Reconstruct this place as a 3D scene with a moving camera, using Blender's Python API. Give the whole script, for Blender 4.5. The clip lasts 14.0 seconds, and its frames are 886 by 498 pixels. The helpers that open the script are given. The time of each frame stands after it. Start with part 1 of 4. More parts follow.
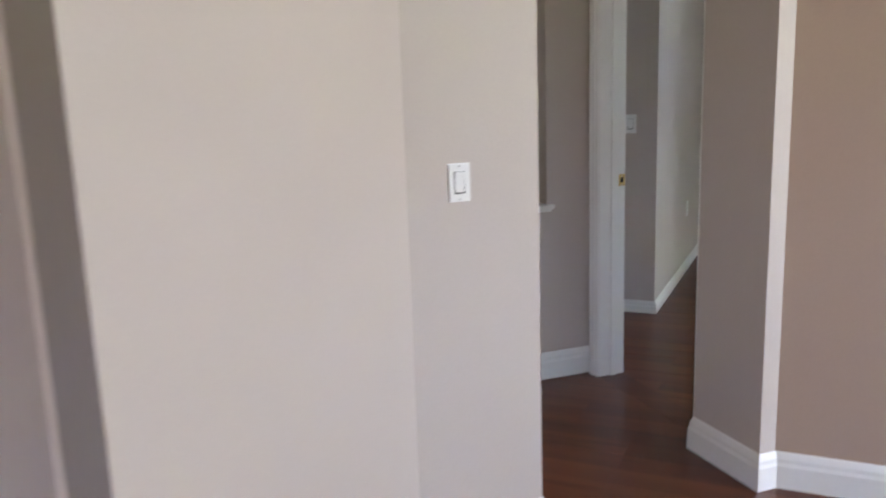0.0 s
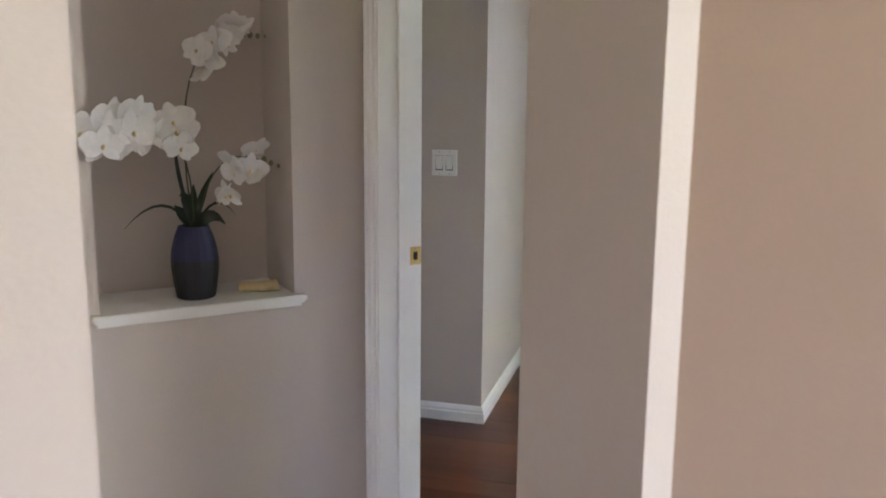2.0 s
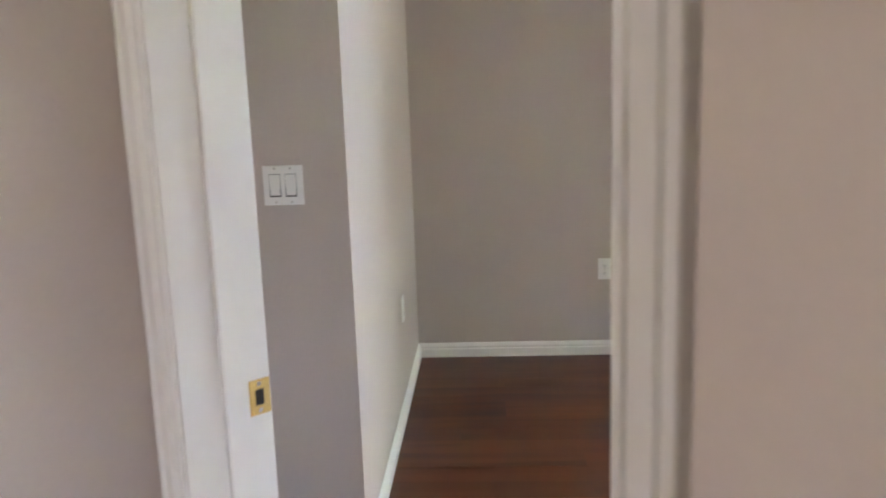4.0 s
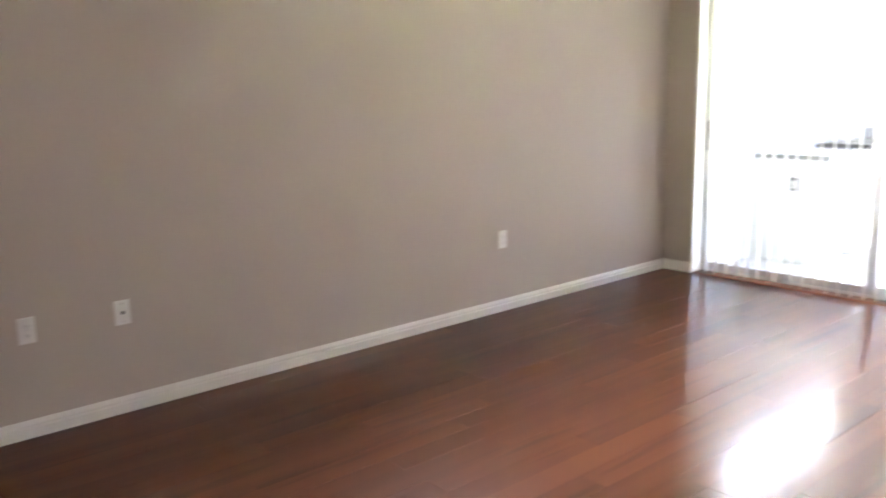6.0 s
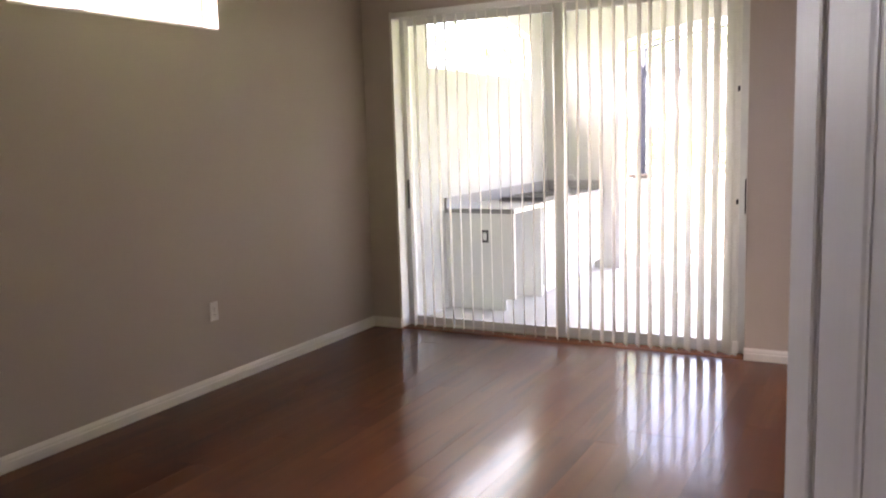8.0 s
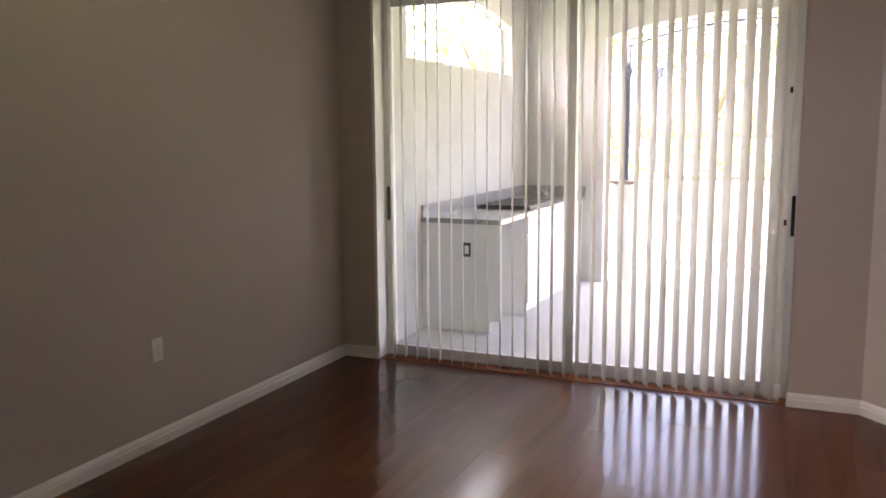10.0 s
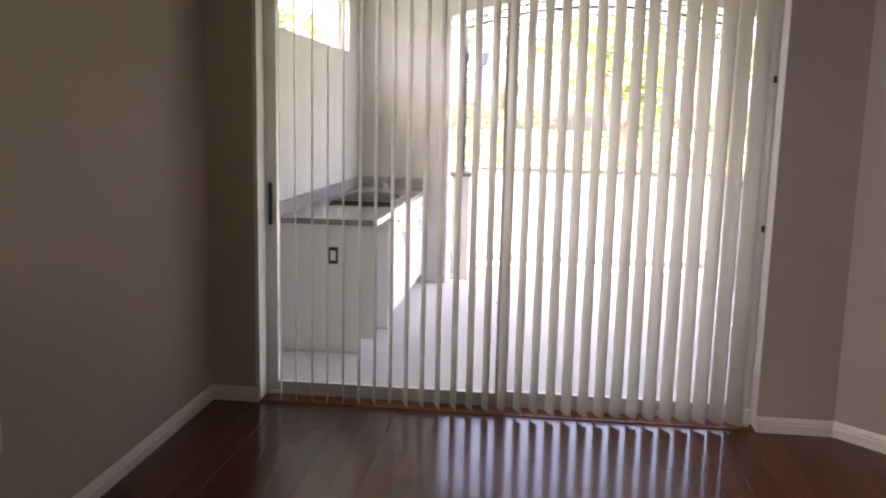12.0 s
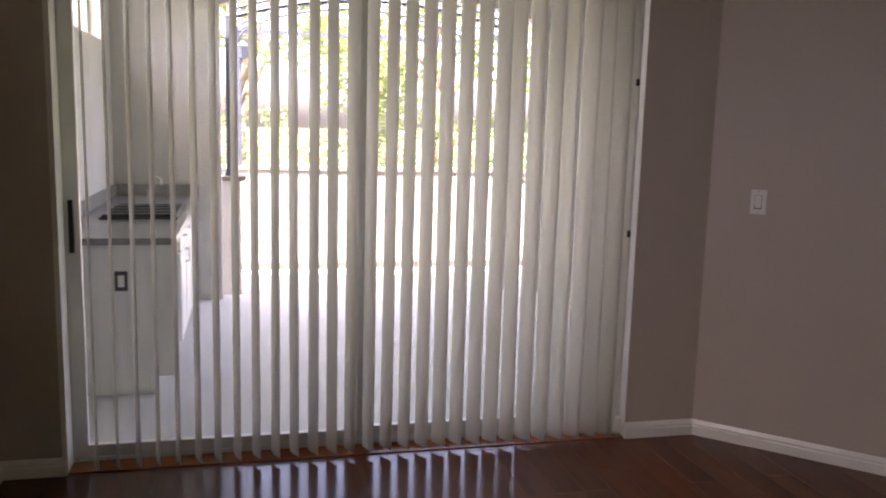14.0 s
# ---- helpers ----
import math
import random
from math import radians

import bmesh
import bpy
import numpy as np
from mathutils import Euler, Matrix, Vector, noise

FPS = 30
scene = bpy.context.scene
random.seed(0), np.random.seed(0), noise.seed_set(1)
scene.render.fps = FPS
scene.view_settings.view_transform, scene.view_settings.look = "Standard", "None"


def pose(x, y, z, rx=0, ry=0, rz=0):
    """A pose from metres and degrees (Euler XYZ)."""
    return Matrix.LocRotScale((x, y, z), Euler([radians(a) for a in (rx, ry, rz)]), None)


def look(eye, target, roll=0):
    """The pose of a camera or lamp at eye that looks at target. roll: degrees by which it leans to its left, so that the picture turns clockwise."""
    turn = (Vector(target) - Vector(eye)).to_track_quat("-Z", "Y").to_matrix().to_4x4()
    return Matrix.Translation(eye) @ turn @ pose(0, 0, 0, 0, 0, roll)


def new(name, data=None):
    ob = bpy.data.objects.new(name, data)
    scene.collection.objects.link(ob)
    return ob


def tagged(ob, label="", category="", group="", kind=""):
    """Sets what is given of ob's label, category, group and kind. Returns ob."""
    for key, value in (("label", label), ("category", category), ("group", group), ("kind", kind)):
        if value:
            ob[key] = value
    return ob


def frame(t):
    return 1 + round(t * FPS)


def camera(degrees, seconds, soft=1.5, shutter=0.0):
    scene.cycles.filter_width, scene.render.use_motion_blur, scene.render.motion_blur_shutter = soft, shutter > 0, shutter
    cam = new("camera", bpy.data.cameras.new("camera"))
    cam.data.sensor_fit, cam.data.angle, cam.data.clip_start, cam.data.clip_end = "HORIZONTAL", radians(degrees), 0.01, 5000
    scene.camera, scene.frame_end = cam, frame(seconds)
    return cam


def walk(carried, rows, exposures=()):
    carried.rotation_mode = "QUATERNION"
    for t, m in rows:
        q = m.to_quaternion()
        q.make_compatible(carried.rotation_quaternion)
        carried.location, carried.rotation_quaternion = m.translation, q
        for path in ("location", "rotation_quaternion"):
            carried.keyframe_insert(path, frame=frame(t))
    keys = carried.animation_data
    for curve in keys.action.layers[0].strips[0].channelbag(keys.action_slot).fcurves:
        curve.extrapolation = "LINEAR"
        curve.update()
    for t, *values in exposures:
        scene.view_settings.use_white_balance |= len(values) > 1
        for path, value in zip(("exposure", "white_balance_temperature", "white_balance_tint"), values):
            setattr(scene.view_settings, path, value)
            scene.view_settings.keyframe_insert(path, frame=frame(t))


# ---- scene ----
# eye x, y, z and turn, by time
PATH = [
    (0, 7.233, 0.926, 1.495, 78.55, 1.94, 114.31),
    (0.5, 6.850, 0.943, 1.493, 79.18, 1.11, 111.36),
    (1, 6.456, 0.891, 1.493, 79.03, 1.55, 106.44),
    (1.5, 6.003, 0.858, 1.486, 79.60, -0.58, 104.25),
    (2, 5.617, 0.795, 1.461, 79.95, -0.52, 105.50),
    (2.2, 5.459, 0.744, 1.461, 79.78, 0.02, 105.50),
    (3.2, 4.878, 0.555, 1.454, 79.54, 0.75, 97.69),
    (4.3, 4.239, 0.346, 1.447, 79.28, 1.54, 89.09),
    (4.7, 4.070, 0.296, 1.458, 79.92, 0.29, 80.66),
    (5, 4.005, 0.271, 1.467, 80.07, 0.74, 73.14),
    (5.5, 3.853, 0.156, 1.469, 79.24, 2.51, 59.71),
    (6, 3.778, 0.146, 1.466, 78.83, 1.37, 49.26),
    (6.5, 3.756, 0.119, 1.508, 81.10, 0.91, 41.46),
    (7, 3.717, 0.105, 1.466, 82.03, 1.05, 35.51),
    (7.5, 3.666, 0.130, 1.465, 81.51, 1.32, 30.63),
    (8, 3.572, 0.152, 1.493, 82.20, 1.77, 27.79),
    (8.2, 3.526, 0.185, 1.512, 83.53, 1.50, 27.19),
    (9.3, 3.099, 0.580, 1.521, 82.53, 0.70, 24.64),
    (10.5, 2.633, 1.011, 1.529, 81.45, -0.18, 21.85),
    (11, 2.269, 1.214, 1.509, 81.92, -0.59, 16.52),
    (11.5, 2.010, 1.367, 1.492, 81.74, -0.90, 11.44),
    (12, 1.665, 1.538, 1.511, 81.02, -1.33, 6.34),
    (12.5, 1.386, 1.693, 1.531, 80.47, 0.80, -2.26),
    (13, 1.210, 1.853, 1.513, 80.64, -0.51, -7.83),
    (13.5, 1.095, 2.008, 1.517, 80.81, -1.14, -9.79),
    (14, 1.000, 2.048, 1.519, 81.30, -1.54, -13.30),
]

EXPOSURES = [(0, 7.38, 5900, 11), (1.5, 7.55, 6150, 11), (2.2, 7.85, 6250, 11), (4.3, 8.5, 6250, 13), (5.2, 8.95, 6100, 17), (6.0, 8.08, 6650, 22), (6.5, 7.45, 7150, 25),
             (7.5, 6.72, 7500, 28), (8.2, 6.56, 7600, 29), (10.3, 5.98, 7550, 31), (12.0, 5.55, 7500, 32), (13.0, 5.15, 7500, 32), (14, 5.15, 7450, 32)]
cam = camera(55.98, 14.0, soft=1.8, shutter=0.5)
walk(cam, [(t, pose(x, y, z, rx, ry, rz)) for t, x, y, z, rx, ry, rz in PATH], EXPOSURES)

# ---- world, sun, large lights ----
SUN_TO = Vector((0.22, 0.36, -0.90)).normalized()
world = bpy.data.worlds.new("world")
scene.world = world
world.use_nodes = True
wn = world.node_tree.nodes
sky = wn.new("ShaderNodeTexSky")
sky.sky_type = "NISHITA"
sky.sun_disc = False
sky.air_density, sky.dust_density, sky.ozone_density = 0.5, 5.0, 0.2
sky.sun_elevation = math.asin(-SUN_TO.z)
sky.sun_rotation = math.atan2(-SUN_TO.x, -SUN_TO.y)
wn["Background"].inputs[1].default_value = 0.09
world.node_tree.links.new(sky.outputs[0], wn["Background"].inputs[0])
sun_data = bpy.data.lights.new("sun", "SUN")
sun_data.energy, sun_data.angle, sun_data.color = 2.1, radians(0.6), (1.0, 0.97, 0.92)
sun = new("sun", sun_data)
sun.matrix_world = look((0, 0, 20), Vector((0, 0, 20)) + SUN_TO)


def window_lamp(name, eye, target, w, h, watts, color=(0.93, 0.97, 1.0)):
    d = bpy.data.lights.new(name, "AREA")
    d.shape, d.size, d.size_y, d.energy, d.color = "RECTANGLE", w, h, watts, color
    o = new(name, d)
    o.matrix_world = look(eye, target)
    return o


# daylight standing in the high windows and the living room's window
window_lamp("high_window_daylight", (-0.50, 3.39, 2.98), (1.6, 3.39, 0.2), 1.3, 0.5, 1.9)
window_lamp("arch_window_daylight", (-0.36, 8.16, 2.40), (1.0, 8.16, 2.36), 3.4, 1.1, 2.1)
# added fill in an assumed side opening, to brighten the lanai
window_lamp("lanai_side_fill", (4.66, 7.9, 1.2), (1.0, 7.9, 0.9), 2.0, 2.3, 0.40)
window_lamp("living_window_daylight", (5.5, 5.35, 1.6), (5.5, 0, 1.3), 2.0, 2.2, 1.15, (0.98, 0.985, 0.96))
# added warm fill for the hall walls that face it, no known source
window_lamp("living_back_warm_fill", (10.85, 2.4, 1.6), (4, 1.4, 1.3), 2.4, 2.0, 0.08, (1.0, 0.80, 0.68))


# ---- materials ----
def mat(name, base, rough=0.6, metal=0.0, var=0.08, scale=6.0, grain=60.0, bump=0.05, bump_dist=0.002, coat=0.0, spec=0.5,
        stretch=(1, 1, 1), tint=None, rand=0.0, grain_var=0.05):
    m = bpy.data.materials.new(name)
    m.use_nodes = True
    nt = m.node_tree
    n, l = nt.nodes, nt.links
    b = n["Principled BSDF"]
    b.inputs["Roughness"].default_value = rough
    b.inputs["Metallic"].default_value = metal
    b.inputs["Coat Weight"].default_value = coat
    b.inputs["Coat Roughness"].default_value = 0.08
    b.inputs["Specular IOR Level"].default_value = spec
    tc = n.new("ShaderNodeTexCoord")
    mp = n.new("ShaderNodeMapping")
    mp.inputs["Scale"].default_value = stretch
    l.new(tc.outputs["Object"], mp.inputs[0])
    big, fine = n.new("ShaderNodeTexNoise"), n.new("ShaderNodeTexNoise")
    big.inputs["Scale"].default_value, fine.inputs["Scale"].default_value = scale, grain
    big.inputs["Detail"].default_value, fine.inputs["Detail"].default_value = 4, 3
    l.new(mp.outputs[0], big.inputs[0])
    l.new(mp.outputs[0], fine.inputs[0])
    tone = n.new("ShaderNodeMapRange")
    tone.inputs["From Min"].default_value, tone.inputs["From Max"].default_value = 0.3, 0.7
    tone.inputs["To Min"].default_value, tone.inputs["To Max"].default_value = 1 - var, 1 + var
    l.new(big.outputs[0], tone.inputs[0])
    tone2 = n.new("ShaderNodeMapRange")
    tone2.inputs["From Min"].default_value, tone2.inputs["From Max"].default_value = 0.3, 0.7
    tone2.inputs["To Min"].default_value, tone2.inputs["To Max"].default_value = 1 - grain_var, 1 + grain_var
    l.new(fine.outputs[0], tone2.inputs[0])
    mul = n.new("ShaderNodeMath")
    mul.operation = "MULTIPLY"
    l.new(tone.outputs[0], mul.inputs[0])
    l.new(tone2.outputs[0], mul.inputs[1])
    last = mul.outputs[0]
    if rand:
        oi = n.new("ShaderNodeObjectInfo")
        r = n.new("ShaderNodeMapRange")
        r.inputs["To Min"].default_value, r.inputs["To Max"].default_value = 1 - rand, 1 + rand
        l.new(oi.outputs["Random"], r.inputs[0])
        m2 = n.new("ShaderNodeMath")
        m2.operation = "MULTIPLY"
        l.new(last, m2.inputs[0])
        l.new(r.outputs[0], m2.inputs[1])
        last = m2.outputs[0]
    sc = n.new("ShaderNodeVectorMath")
    sc.operation = "SCALE"
    sc.inputs[0].default_value = base
    l.new(last, sc.inputs["Scale"])
    if tint:
        mix = n.new("ShaderNodeMix")
        mix.data_type = "RGBA"
        l.new(big.outputs[0], mix.inputs[0])
        l.new(sc.outputs[0], mix.inputs[6])
        mix.inputs[7].default_value = (*tint, 1)
        l.new(mix.outputs[2], b.inputs["Base Color"])
    else:
        l.new(sc.outputs[0], b.inputs["Base Color"])
    rr = n.new("ShaderNodeMapRange")
    rr.inputs["To Min"].default_value, rr.inputs["To Max"].default_value = rough * 0.85, min(1, rough * 1.15)
    l.new(big.outputs[0], rr.inputs[0])
    l.new(rr.outputs[0], b.inputs["Roughness"])
    bp = n.new("ShaderNodeBump")
    bp.inputs["Strength"].default_value, bp.inputs["Distance"].default_value = bump, bump_dist
    l.new(fine.outputs[0], bp.inputs["Height"])
    l.new(bp.outputs[0], b.inputs["Normal"])
    return m


def wood_floor():
    m = bpy.data.materials.new("cherry_plank")
    m.use_nodes = True
    n, l = m.node_tree.nodes, m.node_tree.links
    b = n["Principled BSDF"]
    geo = n.new("ShaderNodeNewGeometry")
    oi = n.new("ShaderNodeObjectInfo")
    off = n.new("ShaderNodeVectorMath")
    off.operation = "SCALE"
    off.inputs[0].default_value = (13.0, 37.0, 7.0)
    l.new(oi.outputs["Random"], off.inputs["Scale"])
    add = n.new("ShaderNodeVectorMath")
    l.new(geo.outputs["Position"], add.inputs[0])
    l.new(off.outputs[0], add.inputs[1])
    mp = n.new("ShaderNodeMapping")
    mp.inputs["Scale"].default_value = (8, 0.35, 1)
    l.new(add.outputs[0], mp.inputs[0])
    g = n.new("ShaderNodeTexNoise")
    g.inputs["Scale"].default_value, g.inputs["Detail"].default_value, g.inputs["Distortion"].default_value = 1.0, 2, 0.0
    l.new(mp.outputs[0], g.inputs[0])
    ramp = n.new("ShaderNodeValToRGB")
    e = ramp.color_ramp.elements
    e[0].position, e[0].color = 0.33, (0.078, 0.0215, 0.0085, 1)
    e[1].position, e[1].color = 0.67, (0.112, 0.0325, 0.0125, 1)
    mid = e.new(0.5)
    mid.color = (0.094, 0.0268, 0.0104, 1)
    l.new(g.outputs[0], ramp.inputs[0])
    r = n.new("ShaderNodeMapRange")
    r.inputs["To Min"].default_value, r.inputs["To Max"].default_value = 0.88, 1.12
    l.new(oi.outputs["Random"], r.inputs[0])
    sc = n.new("ShaderNodeVectorMath")
    sc.operation = "SCALE"
    l.new(ramp.outputs[0], sc.inputs[0])
    l.new(r.outputs[0], sc.inputs["Scale"])
    # sparse dark mineral streaks
    mp3 = n.new("ShaderNodeMapping")
    mp3.inputs["Scale"].default_value = (16, 1.2, 1)
    l.new(add.outputs[0], mp3.inputs[0])
    streak = n.new("ShaderNodeTexNoise")
    streak.inputs["Scale"].default_value, streak.inputs["Detail"].default_value = 1.0, 2
    l.new(mp3.outputs[0], streak.inputs[0])
    sm = n.new("ShaderNodeMapRange")
    sm.interpolation_type = "SMOOTHSTEP"
    for k, v in (("From Min", 0.55), ("From Max", 0.72), ("To Min", 1.0), ("To Max", 0.72)):
        sm.inputs[k].default_value = v
    l.new(streak.outputs[0], sm.inputs[0])
    sc2 = n.new("ShaderNodeVectorMath")
    sc2.operation = "SCALE"
    l.new(sc.outputs[0], sc2.inputs[0])
    l.new(sm.outputs[0], sc2.inputs["Scale"])
    l.new(sc2.outputs[0], b.inputs["Base Color"])
    wv = n.new("ShaderNodeTexNoise")
    wv.inputs["Scale"].default_value, wv.inputs["Detail"].default_value = 5.0, 2
    l.new(geo.outputs["Position"], wv.inputs[0])
    rr = n.new("ShaderNodeMapRange")
    rr.inputs["To Min"].default_value, rr.inputs["To Max"].default_value = 0.11, 0.165
    l.new(wv.outputs[0], rr.inputs[0])
    l.new(rr.outputs[0], b.inputs["Roughness"])
    b.inputs["Specular IOR Level"].default_value = 0.42
    # a share of worn, softer gloss under the polish
    worn = n.new("ShaderNodeBsdfPrincipled")
    l.new(sc2.outputs[0], worn.inputs["Base Color"])
    worn.inputs["Roughness"].default_value = 0.32
    worn.inputs["Specular IOR Level"].default_value = 0.42
    mx = n.new("ShaderNodeMixShader")
    mx.inputs[0].default_value = 0.28
    l.new(b.outputs[0], mx.inputs[1])
    l.new(worn.outputs[0], mx.inputs[2])
    l.new(mx.outputs[0], n["Material Output"].inputs[0])
    return m


def glass_mat():
    m = bpy.data.materials.new("clear_glass")
    m.use_nodes = True
    n, l = m.node_tree.nodes, m.node_tree.links
    n.remove(n["Principled BSDF"])
    tr, gl, mx = n.new("ShaderNodeBsdfTransparent"), n.new("ShaderNodeBsdfGlossy"), n.new("ShaderNodeMixShader")
    lw = n.new("ShaderNodeLayerWeight")
    lw.inputs[0].default_value = 0.5
    pw = n.new("ShaderNodeMath")
    pw.operation = "POWER"
    pw.inputs[1].default_value = 4.0
    l.new(lw.outputs["Facing"], pw.inputs[0])
    fr = n.new("ShaderNodeMapRange")
    fr.inputs["To Min"].default_value, fr.inputs["To Max"].default_value = 0.03, 0.9
    l.new(pw.outputs[0], fr.inputs[0])
    tr.inputs[0].default_value = (0.93, 0.95, 0.94, 1)
    gl.inputs["Roughness"].default_value = 0.02
    l.new(fr.outputs[0], mx.inputs[0])
    l.new(tr.outputs[0], mx.inputs[1])
    l.new(gl.outputs[0], mx.inputs[2])
    l.new(mx.outputs[0], n["Material Output"].inputs[0])
    return m


def thin_mat(name, base, through_color, share, rough=0.5, var=0.08):
    """A thin leaf, petal or slat that lets part of the light through."""
    m = mat(name, base, rough, var=var, scale=9, grain=80, bump=0.02)
    n, l = m.node_tree.nodes, m.node_tree.links
    t, mx = n.new("ShaderNodeBsdfTranslucent"), n.new("ShaderNodeMixShader")
    t.inputs[0].default_value = (*through_color, 1)
    mx.inputs[0].default_value = share
    l.new(n["Principled BSDF"].outputs[0], mx.inputs[1])
    l.new(t.outputs[0], mx.inputs[2])
    l.new(mx.outputs[0], n["Material Output"].inputs[0])
    return m


WALL = mat("greige_wall_paint", (0.53, 0.462, 0.408), 0.62, var=0.02, scale=1.3, grain=95, bump=0.22, bump_dist=0.0025, grain_var=0.012)
# copy of the wall paint, rosier and darker for warm bounce light
WALLWARM = mat("wall_paint_warm_bounce", (0.44, 0.322, 0.248), 0.62, var=0.02, scale=1.3, grain=95, bump=0.22, bump_dist=0.0025, grain_var=0.012)
CEIL = mat("ceiling_paint", (0.68, 0.67, 0.65), 0.9, var=0.02, scale=1.5, grain=70, bump=0.3, bump_dist=0.003)
TRIM = mat("white_trim_paint", (0.80, 0.778, 0.738), 0.34, var=0.02, scale=3, grain=40, bump=0.03, grain_var=0.01)
# copy of the trim paint, pinker for the warm light on one casing
TRIMWARM = mat("trim_paint_warm_light", (0.78, 0.66, 0.58), 0.4, var=0.02, scale=3, grain=40, bump=0.03, grain_var=0.01)
DOORP = mat("white_door_paint", (0.78, 0.77, 0.76), 0.42, var=0.02, scale=2, grain=120, bump=0.05, stretch=(1, 1, 0.06), grain_var=0.015)
PLATE = mat("white_plastic_plate", (0.82, 0.81, 0.78), 0.3, var=0.015, grain=150, bump=0.01, grain_var=0.01)
BRASS = mat("polished_brass", (0.78, 0.55, 0.22), 0.18, metal=1.0, var=0.08, grain=90, bump=0.02)
DARKHOLE = mat("dark_recess", (0.02, 0.018, 0.016), 0.6, var=0.1)
SCREW = mat("screw_metal", (0.55, 0.53, 0.5), 0.35, metal=1.0, var=0.1)
PLANK = wood_floor()
SUBFLOOR = mat("joint_dark", (0.02, 0.008, 0.005), 0.7, var=0.2)
ALU = mat("white_aluminium", (0.74, 0.74, 0.72), 0.35, var=0.03, grain=40, bump=0.02, grain_var=0.01)
BLACKP = mat("black_plastic", (0.02, 0.02, 0.022), 0.35, var=0.15)
GLASS = glass_mat()
SLAT = thin_mat("ivory_vinyl_slat", (0.82, 0.81, 0.77), (0.88, 0.87, 0.82), 0.60, 0.4, var=0.03)
THRESH = mat("oak_threshold", (0.24, 0.085, 0.038), 0.18, var=0.15, stretch=(1, 12, 12), grain=30, bump=0.1)
STUCCO = mat("lanai_stucco", (0.46, 0.45, 0.43), 0.85, var=0.07, scale=3, grain=45, bump=0.8, bump_dist=0.006)
CONCRETE = mat("lanai_concrete", (0.50, 0.49, 0.47), 0.6, var=0.1, scale=2.2, grain=50, bump=0.3, bump_dist=0.002)
PAVER = mat("pool_deck", (0.30, 0.297, 0.30), 0.8, var=0.14, scale=1.5, grain=60, bump=0.4, bump_dist=0.003)
WHITEWALL = mat("white_masonry_paint", (0.30, 0.30, 0.293), 0.8, var=0.06, scale=2, grain=35, bump=0.3, bump_dist=0.004)
CAPSTONE = mat("tan_capstone", (0.14, 0.115, 0.095), 0.7, var=0.12, scale=8, grain=60, bump=0.3)
FOOT = mat("dark_grey_stone", (0.06, 0.058, 0.056), 0.6, var=0.2, scale=12, grain=70, bump=0.2)
CABW = mat("white_cabinet", (0.76, 0.75, 0.72), 0.4, var=0.03, scale=3, grain=50, bump=0.02, grain_var=0.01)
GRANITE = mat("grey_granite", (0.17, 0.165, 0.16), 0.22, var=0.3, scale=60, grain=220, bump=0.02, tint=(0.35, 0.34, 0.33), grain_var=0.25)
STEEL = mat("brushed_steel", (0.62, 0.62, 0.60), 0.28, metal=1.0, var=0.06, stretch=(30, 1, 1), grain=60, bump=0.03)
IRON = mat("dark_blue_iron", (0.028, 0.036, 0.062), 0.6, metal=0.0, var=0.15, grain=40, bump=0.1)
ROOF = mat("gazebo_canvas", (0.32, 0.31, 0.30), 0.9, var=0.1)
VASE = mat("navy_glaze", (0.016, 0.016, 0.062), 0.55, var=0.2, scale=10, grain=60, bump=0.12)
VASELOW = mat("black_glaze", (0.008, 0.008, 0.012), 0.55, var=0.2, scale=10, grain=60, bump=0.12)
PETAL = thin_mat("white_petal", (0.82, 0.80, 0.77), (0.8, 0.77, 0.7), 0.25, 0.5, 0.04)
LIP = mat("orange_petal_lip", (0.72, 0.56, 0.30), 0.5, var=0.2, scale=40)
STEM = mat("green_stem", (0.055, 0.075, 0.02), 0.5, var=0.15, scale=20)
BUD = mat("pale_green_bud", (0.20, 0.21, 0.09), 0.5, var=0.15, scale=20)
LEAFDARK = thin_mat("dark_strap_leaf", (0.014, 0.024, 0.012), (0.03, 0.06, 0.01), 0.1, 0.35, 0.2)
BONE = mat("pale_driftwood", (0.62, 0.50, 0.27), 0.55, var=0.2, scale=14, grain=60, bump=0.2)
BARK = mat("tree_bark", (0.13, 0.10, 0.075), 0.9, var=0.3, scale=6, grain=25, bump=0.8, bump_dist=0.02)
LEAF = thin_mat("tree_leaf", (0.075, 0.105, 0.040), (0.24, 0.29, 0.10), 0.45, 0.5, 0.35)
LEAF2 = thin_mat("bush_leaf", (0.090, 0.115, 0.060), (0.24, 0.27, 0.13), 0.45, 0.5, 0.35)
GRASS = mat("lawn", (0.07, 0.11, 0.03), 0.9, var=0.3, scale=1.2, grain=30, bump=0.6, bump_dist=0.02)
CLAY = mat("terracotta", (0.36, 0.14, 0.08), 0.75, var=0.15)
FLOWER = mat("red_blossom", (0.55, 0.05, 0.07), 0.6, var=0.25)


# ---- building helpers ----
def obj(name, bm, material, parent=None, label="", smooth=False):
    me = bpy.data.meshes.new(name)
    bmesh.ops.recalc_face_normals(bm, faces=bm.faces)
    bm.to_mesh(me)
    bm.free()
    me.materials.append(material)
    if smooth:
        for p in me.polygons:
            p.use_smooth = True
    o = new(name, me)
    if parent:
        o.parent = parent
    if label:
        tagged(o, label)
    return o


def part(name, bm, material, parent, label="", smooth=False):
    return obj(name, bm, material, parent, label, smooth)


